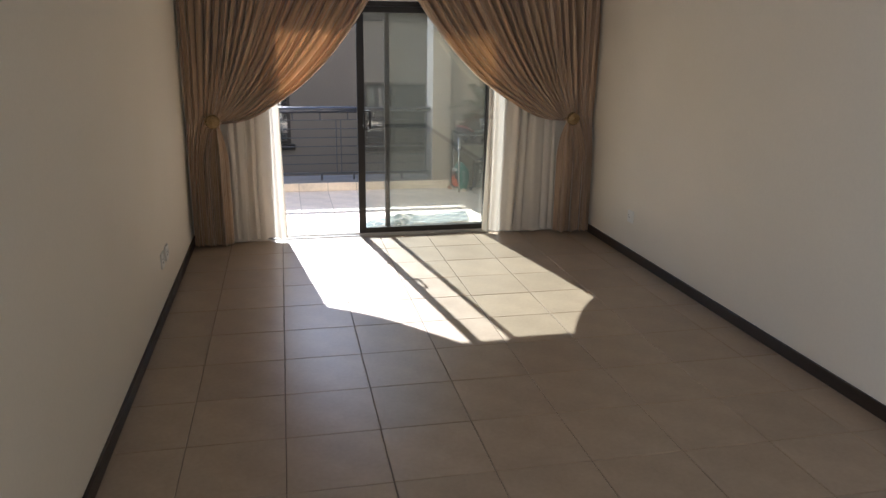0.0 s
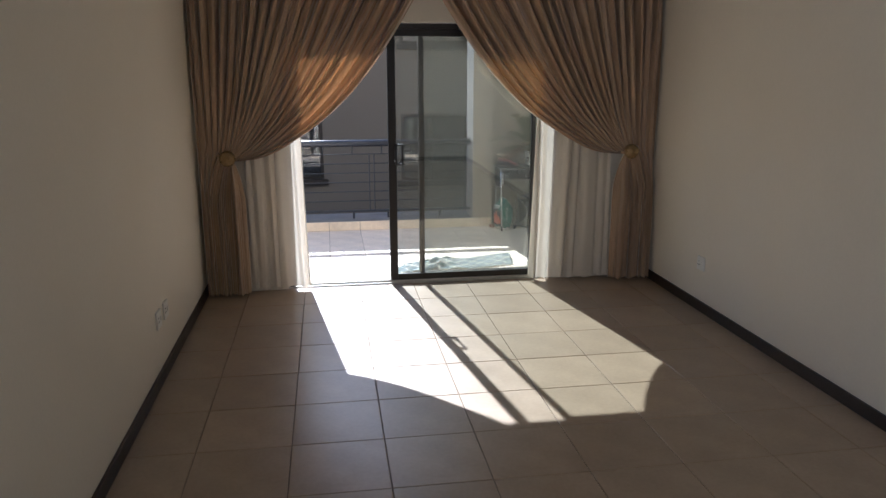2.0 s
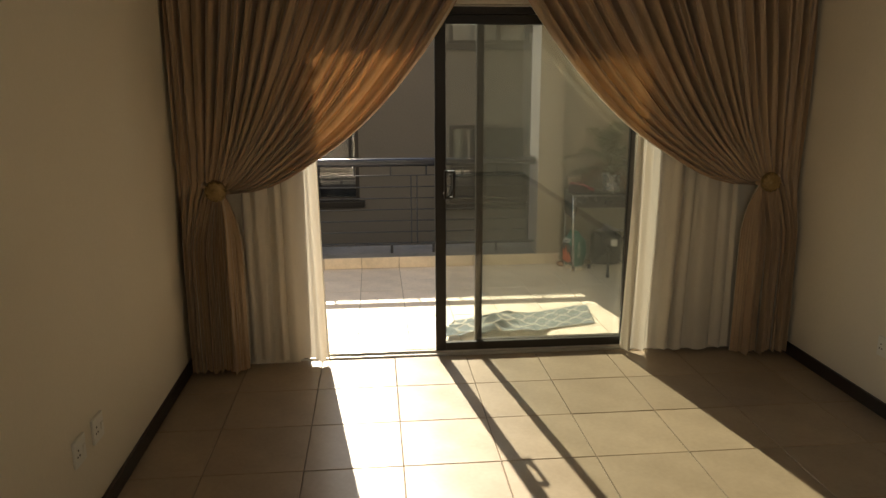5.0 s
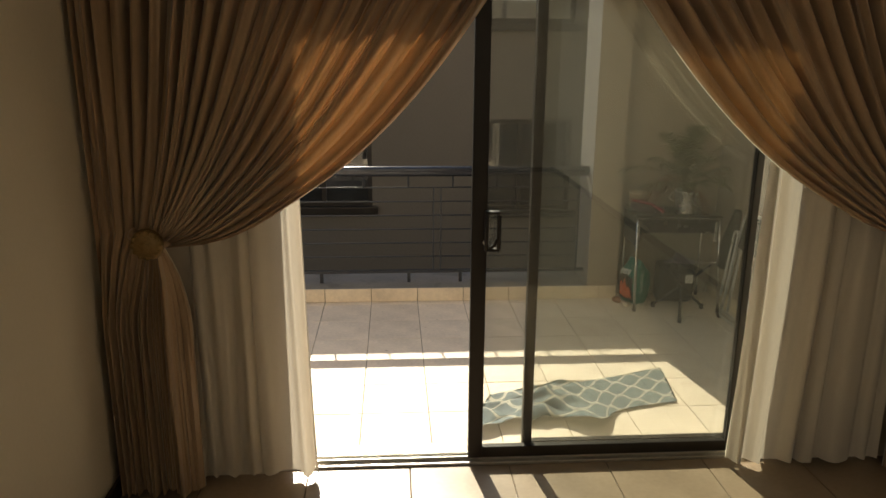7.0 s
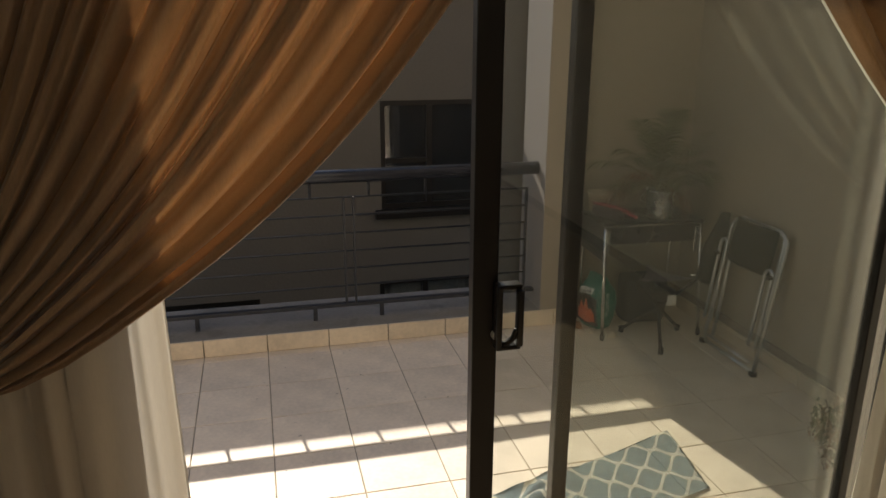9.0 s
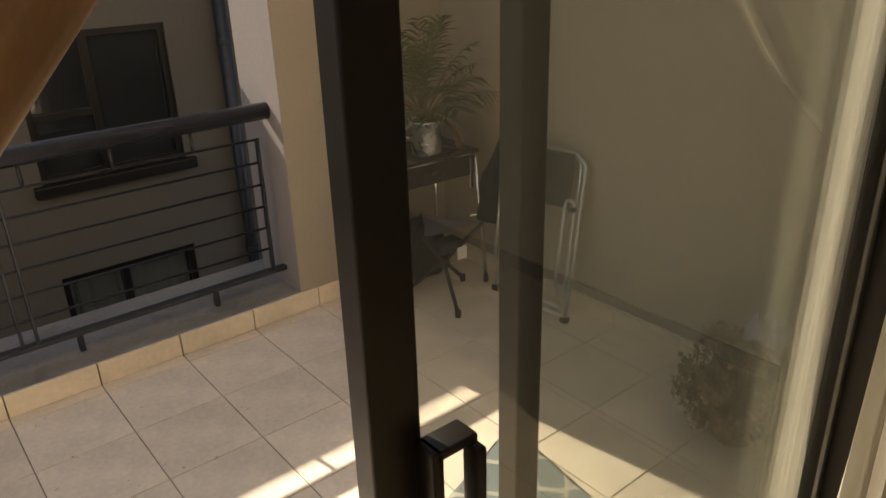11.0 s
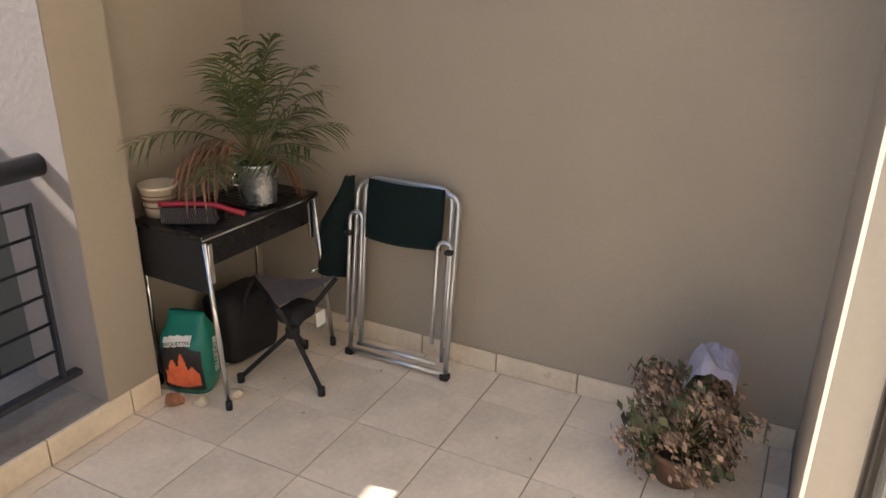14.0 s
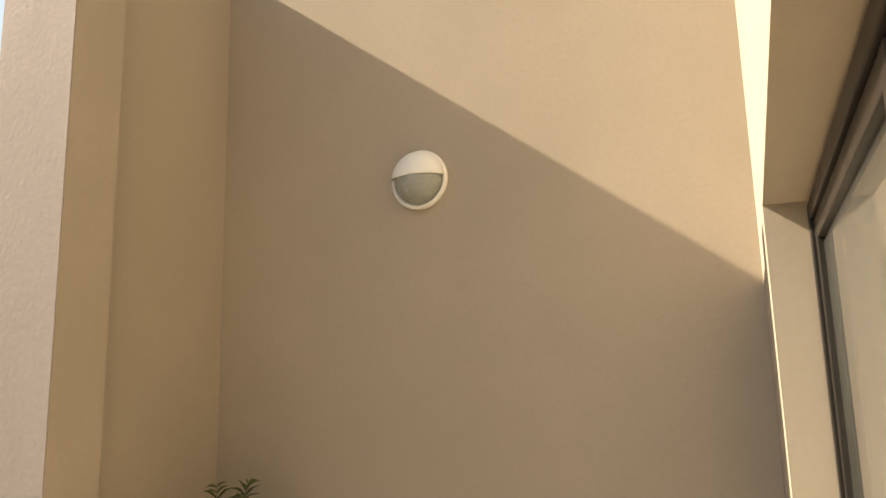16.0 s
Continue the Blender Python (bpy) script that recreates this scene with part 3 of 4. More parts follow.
def socket(x, y, z, face, w=0.115, h=0.075, kind="socket"):
    root = tagged(new("wall_" + kind), label="white plastic wall %s plate just above the dark skirting" % kind, category="electrical fitting")
    root.location = (x, y, z)
    root.rotation_euler = (0, 0, radians(90 if face > 0 else -90))
    bm = bmesh.new()
    add_box(bm, -w / 2, w / 2, -0.012, 0, -h / 2, h / 2, bevel=0.004)
    part("plate", bm, "white_plastic", root)
    bm = bmesh.new()
    add_box(bm, w * 0.15, w * 0.36, -0.017, -0.011, -0.014, 0.014, bevel=0.002)
    part("rocker", bm, "white_plastic", root)
    for dx, dz in ((-w * 0.22, 0.012), (-w * 0.31, -0.01), (-w * 0.13, -0.01)):
        bm = bmesh.new()
        tube(bm, [(dx, -0.0135, dz), (dx, -0.0115, dz)], 0.004, 10)
        part("hole", bm, "alu", root)
    return root


socket(XL, 0.02, 0.355, 1, 0.10, 0.10)
socket(XL, 0.20, 0.355, 1, 0.10, 0.10, "aerial")
socket(XRI, 0.72, 0.345, -1, 0.10, 0.10)

# ---- balcony rail ----
rl = tagged(new("balustrade"), label="dark steel balustrade with thick round handrail standing on concrete kerb", category="railing")
YR = 4.25
rl.location = (0.5, YR, ZB + 0.1)


def rp(name, pts, r, seg=8, mat="steel"):
    bm = bmesh.new()
    tube(bm, [Vector(c) - rl.location for c in pts], r, seg)
    return part(name, bm, mat, rl, smooth=True)


def rb(name, *b):
    bm = bmesh.new()
    add_box(bm, *b, bevel=0.002)
    bm.transform(Matrix.Translation(-rl.location))
    return part(name, bm, "steel", rl)


rp("handrail", [(-1.58, YR, 0.895), (1.818, YR, 0.895)], 0.038, 28, "handrail")
for z in (0.775, 0.67, 0.565, 0.46, 0.355, 0.25):
    rp("bar", [(-1.5, YR, z), (1.765, YR, z)], 0.006)
rb("bottom_rail", -1.5, 1.818, YR - 0.02, YR + 0.02, 0.125, 0.145)
for x in [0.48 + 0.3275 * k for k in range(-5, 4)]:
    rp("strut", [(x, YR, 0.775), (x, YR, 0.862)], 0.008)
for x in (-1.17, -0.175, 0.48, 0.87, 1.46):
    rb("foot", x - 0.012, x + 0.012, YR - 0.012, YR + 0.012, 0.05, 0.125)
for x in (-0.55, -0.50, 0.665, 0.72, 1.755):
    rb("post", x - 0.006, x + 0.006, YR - 0.014, YR + 0.014, 0.145, 0.775)

# rain pipe on the far facade
pipe = tagged(new("downpipe"), label="dark painted round rain downpipe fixed to the neighbouring wall", category="pipe")
pipe.location = (2.60, YN - 0.07, GZ)
bm = bmesh.new()
tube(bm, [(0, 0, 0), (0, 0, 2.3 - GZ)], 0.045, 14)
part("pipe", bm, "steel", pipe, smooth=True)
for z in (0.9, 2.6, 4.2, 5.4):
    bm = bmesh.new()
    lathe(bm, [(0.052, 0), (0.052, 0.04)], (0, 0, z), 14)
    add_box(bm, -0.012, 0.012, 0.04, 0.07, z, z + 0.04)
    part("clip", bm, "steel", pipe)

# skirting tiles along the kerb and the side wall
sk = S(boxes("kerb_facing", "grout_out", [(-0.36, XC, YC + 0.004, YC + 0.011, ZB, ZB + 0.098)]))
x = 1.567 - 6 * 0.342
while x < XC - 0.01:
    a, b = max(x, -0.34), min(x + 0.342, XC)
    bm = bmesh.new()
    add_box(bm, a + 0.003, b - 0.003, YC - 0.008, YC + 0.005, ZB + 0.002, ZB + 0.1, bevel=0.0015)
    part("tile", bm, "skirt_tile", sk)
    x += 0.342
sw = S(boxes("side_facing", "grout_out", [(XR - 0.004, XR - 0.0005, YF + 0.004, YS, ZB, ZB + 0.085)]))
y = YC - 0.05 - 7 * 0.342
while y < YS - 0.02:
    a, b = max(y, YF + 0.004), min(y + 0.342, YS)
    bm = bmesh.new()
    add_box(bm, XR - 0.012, XR - 0.003, a + 0.003, b - 0.003, ZB + 0.002, ZB + 0.088, bevel=0.0015)
    part("tile", bm, "skirt_tile", sw)
    y += 0.342
bm = bmesh.new()
lathe(bm, [(0.034, 0), (0.034, 0.05), (0.030, 0.05), (0.030, 0.0)], (0, 0, 0), 18, caps=False)
bm.transform(Matrix.Rotation(radians(90), 4, "X"))
ot_ = finish(bm, "rain_outlet", "steel", smooth=True)
ot_.location = (-0.40, YC + 0.012, ZB + 0.05)
tagged(ot_, label="dark round rainwater outlet at the end of the kerb", category="drain")

M.update(
    black=material("black_enamel", (0.012, 0.011, 0.011), 0.28, var=0.2, scale=15, fine=150, bump=0.08),
    matt_black=material("matt_black", (0.016, 0.015, 0.016), 0.7, var=0.2, scale=15, fine=150, bump=0.2),
    chrome=material("chrome", (0.72, 0.72, 0.72), 0.14, 1.0, var=0.05, scale=20, fine=200, bump=0.02),
    tube_alu=material("tube_aluminium", (0.66, 0.67, 0.69), 0.34, 0.85, var=0.06, scale=20, fine=200, bump=0.05),
    zinc=material("galvanised", (0.74, 0.74, 0.73), 0.27, 0.9, var=0.15, scale=22, fine=150, bump=0.08),
    green_cloth=material("green_canvas", (0.008, 0.024, 0.024), 0.9, var=0.1, scale=20, fine=300, bump=0.3),
    grey_cloth=material("grey_canvas", (0.23, 0.20, 0.225), 0.9, var=0.12, scale=20, fine=300, bump=0.3),
    dark_cloth=material("dark_bag", (0.018, 0.017, 0.02), 0.85, var=0.2, scale=12, fine=200, bump=0.3),
    leaf=material("palm_leaf", (0.080, 0.100, 0.028), 0.5, var=0.25, scale=9, fine=60, bump=0.1, rand=0.35, island=True),
    dead=material("dry_leaf", (0.27, 0.13, 0.07), 0.85, var=0.2, scale=14, fine=70, bump=0.2, rand=0.3, island=True),
    stem=material("stem", (0.13, 0.11, 0.04), 0.6, var=0.2, scale=12, fine=70),
    soil=material("soil", (0.035, 0.024, 0.016), 0.95, var=0.3, scale=30, fine=120, bump=0.8, dist=0.01),
    petals=material("dried_petals", (0.30, 0.20, 0.14), 0.9, var=0.25, scale=14, fine=80, bump=0.3, rand=0.45, island=True),
    petal_green=material("dull_leaves", (0.09, 0.095, 0.045), 0.8, var=0.25, scale=14, fine=80, bump=0.3, rand=0.35, island=True),
    lilac_paper=material("lilac_paper", (0.52, 0.50, 0.62), 0.6, var=0.1, scale=14, fine=80, bump=0.2),
    terracotta=material("clay_pot", (0.20, 0.11, 0.07), 0.85, var=0.15, scale=14, fine=80, bump=0.3),
    bag_green=material("bag_green", (0.010, 0.19, 0.14), 0.35, var=0.1, scale=14, fine=80, bump=0.1),
    bag_black=material("bag_black", (0.015, 0.014, 0.015), 0.35, var=0.1, scale=14, fine=80, bump=0.1),
    flame=material("flame_print", (0.62, 0.10, 0.04), 0.35, var=0.2, scale=30, fine=80, bump=0.05, second=(0.78, 0.20, 0.08)),
    paper=material("paper_label", (0.74, 0.72, 0.68), 0.6, var=0.05, scale=20, fine=80, bump=0.05),
    bucket=material("ivory_plastic", (0.56, 0.47, 0.35), 0.45, var=0.08, scale=12, fine=80, bump=0.08),
    red=material("red_plastic", (0.30, 0.012, 0.028), 0.35, var=0.08, scale=12, fine=80, bump=0.05),
    bristle=material("grey_bristle", (0.07, 0.06, 0.065), 0.8, var=0.2, scale=12, fine=180, bump=0.3),
    frost=material("frosted_glass", (0.30, 0.31, 0.28), 0.25, var=0.1, scale=30, fine=160, bump=0.3),
)


def thing(name, loc, label, category, rz=0.0):
    o = tagged(new(name), label=label, category=category)
    o.location = loc
    o.rotation_euler = (0, 0, radians(rz))
    return o


def bx(name, mat, parent, *items, bevel=0.003):
    bm = bmesh.new()
    for it in items:
        add_box(bm, *it, bevel=bevel)
    return part(name, bm, mat, parent)


def tb(name, mat, parent, pts, r, seg=10, label=""):
    bm = bmesh.new()
    tube(bm, pts, r, seg)
    return part(name, bm, mat, parent, label, True)


# ---- portable barbecue ----
tab = thing("portable_barbecue", (2.06, 3.83, ZB), "black enamelled portable charcoal barbecue on splayed chrome legs", "barbecue", -3)
W, Dp, H = 0.62, 0.35, 0.70
bx("lid_plate", "black", tab, (0, W, 0, Dp, H - 0.022, H), bevel=0.006)
bx("fire_box", "black", tab, (0.024, W - 0.024, 0.014, Dp - 0.014, H - 0.125, H - 0.0225))
bx("side_panel", "matt_black", tab, (0.010, 0.022, 0.01, Dp - 0.01, H - 0.22, H - 0.024))
bx("side_panel", "matt_black", tab, (W - 0.022, W - 0.012, 0.03, Dp - 0.03, H - 0.12, H - 0.024))
bx("edge_strip", "chrome", tab, (0.004, W - 0.004, -0.003, 0.002, H - 0.020, H - 0.012), bevel=0.001)
for k in range(9):
    bx("slat", "black", tab, (0.30 + k * 0.027, 0.318 + k * 0.027, 0.04, Dp - 0.04, H + 0.001, H + 0.008), bevel=0.002)
for lx, ly, fx, fy in ((0.02, 0.012, 0.035, -0.005), (W - 0.02, 0.012, W + 0.01, -0.03), (0.02, Dp - 0.012, 0.03, Dp + 0.01), (W - 0.02, Dp - 0.012, W - 0.005, Dp + 0.03)):
    leg = tb("leg", "chrome", tab, [(lx, ly, H - 0.03), ((lx + fx) / 2, (ly + fy) / 2, H / 2), (fx, fy, 0.02)], 0.010, 10)
    tb("rubber_foot", "matt_black", leg, [(fx, fy, 0.0), (fx, fy, 0.035)], 0.013, 10)
    bx("hinge", "chrome", tab, (lx - 0.010 + 0.022 * (1 if lx < 0.3 else -1), lx + 0.010 + 0.022 * (1 if lx < 0.3 else -1), ly - 0.004, ly + 0.004, H - 0.19, H - 0.04), bevel=0.002)
TZ = ZB + H + 0.009
tb("side_handle", "chrome", tab, bend([(W - 0.05, 0.02, 0.36), (W + 0.005, 0.0, 0.365), (W + 0.06, 0.0, 0.37)], 4), 0.008, 8)

# ---- palm in a galvanised bucket ----
PX, PY = 2.435, 3.895
palm = thing("potted_palm", (PX, PY, TZ), "green arching areca palm with dry brown fronds in galvanised bucket", "plant")
bm = bmesh.new()
lathe(bm, [(0.066, 0.0), (0.068, 0.006), (0.072, 0.05), (0.0735, 0.052), (0.0735, 0.058), (0.0745, 0.06), (0.082, 0.150), (0.086, 0.152), (0.086, 0.160), (0.080, 0.160), (0.066, 0.02)], seg=36)
part("bucket", bm, "zinc", palm, "ribbed galvanised metal bucket", True)
bm = bmesh.new()
lathe(bm, [(0.002, 0.150), (0.078, 0.147), (0.078, 0.12), (0.002, 0.12)], seg=24)
part("soil", bm, "soil", palm)
tb("bucket_handle", "zinc", palm, bend([(-0.086, 0.0, 0.150), (-0.108, 0.01, 0.135), (-0.112, 0.02, 0.10), (-0.090, 0.01, 0.085)], 4), 0.004, 6)


def frond(bm_leaf, bm_stem, azim, length, lean, droop, rnd, leaflets=17, ll=0.18, base=(0, 0, 0.15), wide=0.0055, hang=0.42):
    """A feather leaf: an arching midrib with leaflets on both sides."""
    d = Vector((math.cos(azim), math.sin(azim), 0))
    pts = []
    for k in range(15):
        t = k / 14
        r = length * (math.sin(lean) * t + 0.35 * droop * t * t)
        z = length * (math.cos(lean) * t - droop * 0.75 * t ** 2.4)
        pts.append(Vector(base) + d * r + Vector((0, 0, z)) + Vector((-d.y, d.x, 0)) * 0.04 * math.sin(t * 3 + azim) * length)
    tube(bm_stem, pts, [0.0045 * (1 - 0.8 * k / 14) for k in range(15)], 5)
    for k in range(leaflets):
        t = 0.38 + 0.62 * k / (leaflets - 1)
        f = t * 14
        i = min(13, int(f))
        p = pts[i].lerp(pts[i + 1], f - i)
        tan = (pts[i + 1] - pts[i]).normalized()
        sidev = tan.cross(Vector((0, 0, 1)))
        sidev = sidev.normalized() if sidev.length > 0.01 else Vector((1, 0, 0))
        upv = sidev.cross(tan)
        L = ll * (math.sin(math.pi * (0.12 + 0.80 * (k / (leaflets - 1)))) ** 0.7) * rnd.uniform(0.8, 1.15)
        for s in (-1, 1):
            dirv = (sidev * s * rnd.uniform(0.7, 1) + tan * rnd.uniform(0.5, 1.0) + upv * rnd.uniform(0.05, 0.3)).normalized()
            prev = None
            nrm = dirv.cross(upv).normalized() * wide * rnd.uniform(0.7, 1.2)
            for m in range(5):
                q = m / 4
                c = p + dirv * L * q + Vector((0, 0, -1)) * L * (hang + rnd.uniform(0, 0.1)) * q * q
                w = (0.45, 1.0, 0.9, 0.55, 0.04)[m]
                a, b = bm_leaf.verts.new(c - nrm * w), bm_leaf.verts.new(c + nrm * w)
                if prev:
                    bm_leaf.faces.new((prev[0], prev[1], b, a))
                prev = (a, b)


rnd = random.Random(5)


def add_frond(mat, label, *args, name="frond", **kw):
    lf, sm = bmesh.new(), bmesh.new()
    frond(lf, sm, *args, **kw)
    p = part(name, lf, mat, palm, label)
    part("midrib", sm, "stem" if mat == "leaf" else mat, p)


for az, ln, lean, dr in ((-100, .50, .12, .18), (-30, .34, .55, .45), (-60, .36, .75, .50), (-120, .44, .55, .5), (-150, .48, .50, .5), (175, .46, .75, .6), (150, .42, .45, .5),
                         (100, .46, .2, .3), (60, .36, .35, .4), (30, .30, .5, .6), (-75, .56, .10, .20), (-170, .54, .28, .30), (-135, .40, .85, .55), (-45, .48, .30, .40), (-90, .36, .80, .50),
                         (80, .52, .06, .12), (-15, .32, .75, .7), (-110, .50, .38, .3), (-65, .50, .42, .42), (-160, .38, .95, .6)):
    add_frond("leaf", "arching green palm frond", radians(az + rnd.uniform(-14, 14)), ln * rnd.uniform(0.85, 1.12), lean, dr, rnd, rnd.choice((12, 13, 15)), rnd.uniform(0.16, 0.21), wide=0.0050, hang=0.40)
for az, ln, lean, dr in ((150, .30, .62, 1.0), (138, .27, .70, 1.15), (163, .25, .80, 1.2), (128, .30, .50, .95), (-35, .12, .9, 1.3)):
    add_frond("dead", "dry reddish-brown hanging frond", radians(az), ln, lean, dr, rnd, 8, 0.13, wide=0.0055, hang=1.2, name="dry_frond")

# ---- on the table ----
bk = thing("ivory_basket", (2.17, 4.125, TZ - 0.009), "small round ivory plastic basket on the black barbecue", "basket")
bm = bmesh.new()
lathe(bm, [(0.052, 0.0), (0.060, 0.05), (0.0665, 0.105), (0.071, 0.107), (0.071, 0.118), (0.065, 0.118), (0.050, 0.01)], seg=28)
part("tub", bm, "bucket", bk, smooth=True)
bm = bmesh.new()
lathe(bm, [(0.0625, 0.062), (0.067, 0.062), (0.067, 0.072), (0.0625, 0.072)], seg=28, caps=False)
part("band", bm, "terracotta", bk, "brown band", True)
for z in (0.040, 0.082):
    bm = bmesh.new()
    lathe(bm, [(0.057 + z * 0.09, z), (0.061 + z * 0.08, z), (0.061 + z * 0.08, z + 0.004), (0.057 + z * 0.09, z + 0.004)], seg=28, caps=False)
    part("band", bm, "terracotta", bk, smooth=True)
hb = thing("hand_brush", (2.15, 3.97, TZ - 0.004), "red-handled hand brush with grey bristles lying on the barbecue", "brush", -62)
bm = bmesh.new()
for k in range(22):
    for m in range(4):
        tube(bm, [(-0.09 + k * 0.0082, -0.018 + m * 0.012, 0.052), (-0.09 + k * 0.0088 + 0.004, -0.03 + m * 0.018, 0.003)], 0.0032, 4)
tagged(part("bristles", bm, "bristle", hb), kind="stuff")
tb("handle", "red", hb, bend([(-0.10, 0, 0.063), (0.0, 0, 0.066), (0.09, 0, 0.062), (0.15, 0, 0.045), (0.20, 0, 0.030)], 4), 0.010, 10)
dpn = thing("dustpan", (2.22, 3.99, TZ - 0.009), "dark plastic dustpan lying on the barbecue under the brush", "dustpan", -62)
bx("pan", "matt_black", dpn, (-0.10, 0.08, -0.09, 0.05, 0.0, 0.004), (-0.10, -0.095, -0.09, 0.05, 0.004, 0.04), (-0.095, 0.08, 0.045, 0.05, 0.004, 0.04), (-0.095, 0.08, -0.09, -0.085, 0.004, 0.04), bevel=0.001)

# ---- charcoal bag ----
bag = thing("charcoal_bag", (2.165, 4.06, ZB), "green and black charcoal bag with flame print under the barbecue", "bag", -72)
bag.scale = (0.86, 1.02, 0.88)
bm = bmesh.new()
nu, nv = 36, 20
rings = []
for j in range(nv + 1):
    v = j / nv
    z = 0.37 * v
    sx = 0.115 * (0.86 + 0.24 * math.sin(math.pi * min(1, v * 1.15))) * (1 - 0.25 * max(0, v - 0.75) * 4 * 0.6)
    sy = 0.075 * (0.85 + 0.3 * math.sin(math.pi * v)) * (1 - 0.9 * max(0, v - 0.72) / 0.28)
    ring = []
    for i in range(nu):
        a = i / nu * math.tau
        cx, cy = math.cos(a), math.sin(a)
        p = Vector((math.copysign(abs(cx) ** 0.55, cx) * sx, math.copysign(abs(cy) ** 0.55, cy) * max(sy, 0.008), z))
        p += p.normalized() * 0.012 * noise.noise(p * 14)
        ring.append(bm.verts.new(p))
    rings.append(ring)
for a, b in zip(rings, rings[1:]):
    for i in range(nu):
        bm.faces.new((a[i], a[(i + 1) % nu], b[(i + 1) % nu], b[i]))
bm.faces.new(rings[0][::-1])
bm.faces.new(rings[-1])
part("sack", bm, "bag_green", bag, "teal green printed plastic sack", True)


def bag_front(x, z, out=0.0025):
    v = z / 0.37
    sx = 0.115 * (0.86 + 0.24 * math.sin(math.pi * min(1, v * 1.15)))
    sy = 0.075 * (0.85 + 0.3 * math.sin(math.pi * v)) * (1 - 0.9 * max(0, v - 0.72) / 0.28)
    c = min(0.999, abs(x) / sx) ** (1 / 0.55)
    s = math.sqrt(max(0, 1 - c * c)) ** 0.55
    p = Vector((x, -s * sy, z))
    return p + p.normalized() * 0.012 * noise.noise(p * 14) + Vector((0, -out, 0))


def bag_print(name, mat, inside, out, label):
    bm = bmesh.new()
    n, m = 44, 60
    g = {}
    for i in range(n):
        for j in range(m):
            x, z = -0.10 + 0.20 * i / (n - 1), 0.02 + 0.30 * j / (m - 1)
            if inside(x, z):
                g[i, j] = bm.verts.new(bag_front(x, z, out))
    for (i, j), v in list(g.items()):
        q = [g.get((i + 1, j)), g.get((i + 1, j + 1)), g.get((i, j + 1))]
        if all(q):
            bm.faces.new((v, *q))
    return part(name, bm, mat, bag, label, True)


bag_print("panel", "bag_black", lambda x, z: 0.02 < z < 0.242 + 0.012 * math.cos(x * 30) and abs(x) < 0.099, 0.004, "black printed panel")
bag_print("flame", "flame", lambda x, z: 0.035 + 0.25 * abs(x) < z < 0.115 + 0.115 * (1 - abs(x) / 0.095) * (0.35 + 0.65 * abs(math.sin(x * 62 + 0.9))) and abs(x) < 0.082, 0.0065, "red flame print")
bag_print("label_strip", "paper", lambda x, z: 0.245 < z - 0.15 * x < 0.292 and -0.075 < x < 0.055, 0.005, "white label strip")
for txt, loc, rot, size, mat in (("BRIQUETTES", (-0.072, -0.098, 0.250), (90, -8, 0), 0.024, "bag_black"), ("BRIQUETTES", (0.126, -0.030, 0.27), (90, 90, 75), 0.030, "paper")):
    cu = bpy.data.curves.new("lettering", "FONT")
    cu.body, cu.size, cu.extrude = txt, size, 0.0005
    cu.materials.append(M[mat])
    t = new("lettering", cu)
    t.parent = bag
    t.location = loc
    t.rotation_euler = [radians(a) for a in rot]

for k, (x, y, r) in enumerate(((2.03, 4.03, 0.035), (2.075, 3.94, 0.028), (2.17, 3.86, 0.03))):
    bm = bmesh.new()
    bmesh.ops.create_icosphere(bm, subdivisions=2, radius=r)
    for v in bm.verts:
        v.co = v.co * (1 + 0.5 * noise.noise(v.co * 40 + Vector((k, 0, 0))))
        v.co.z = max(v.co.z * 0.7, -r * 0.5)
    o = finish(bm, "crumpled_paper", "bucket" if k else "dead")
    o.location = (x, y, ZB + r * 0.5)
    tagged(o, label="small crumpled beige scrap lying beside the charcoal bag", category="litter")

# ---- tripod stool ----
st = thing("tripod_stool", (2.395, 3.745, ZB), "folding tripod camp stool with sagging grey canvas seat", "stool", 0)
tops = [Vector((0.19 * math.cos(a), 0.19 * math.sin(a), 0.40)) for a in (radians(205), radians(325), radians(85))]
feet = [Vector((0.21, 0.11, 0.0)), Vector((-0.13, 0.17, 0.0)), Vector((-0.06, -0.17, 0.0))]
hub = Vector((0, 0, 0.21))
for a, b in zip(tops, feet):
    leg = tb("leg", "matt_black", st, [a, hub + (a - b) * 0.02, b + Vector((0, 0, 0.02))], 0.010, 8)
    tb("rubber_foot", "matt_black", leg, [b, b + Vector((0, 0, 0.035))], 0.015, 10)
bm = bmesh.new()
lathe(bm, [(0.024, -0.025), (0.028, -0.01), (0.028, 0.012), (0.022, 0.025)], hub, 16)
part("hub", bm, "matt_black", st, smooth=True)
bm = bmesh.new()
N = 16
g = {}
for i in range(N + 1):
    for j in range(N + 1 - i):
        a, b = i / N, j / N
        c = 1 - a - b
        p = tops[0] * a + tops[1] * b + tops[2] * c
        edge = min(a, b, c)
        p = p + (Vector((0, 0, 0)) - Vector((p.x, p.y, 0))) * (0.16 * (1 - 3 * edge) * (1 - max(a, b, c)) * 1.5)
        p.z += 0.010 - 0.022 * (1 - (a * a + b * b + c * c)) * 1.3
        g[i, j] = bm.verts.new(p)
for i in range(N):
    for j in range(N - i):
        bm.faces.new((g[i, j], g[i + 1, j], g[i, j + 1]))
        if i + j < N - 1:
            bm.faces.new((g[i + 1, j], g[i + 1, j + 1], g[i, j + 1]))
bmesh.ops.solidify(bm, geom=bm.faces[:], thickness=0.006)
part("seat", bm, "grey_cloth", st, "grey canvas sling seat", True)
bx("tag", "paper", st, (-0.035, 0.02, -0.147, -0.145, 0.275, 0.335), bevel=0.0005)
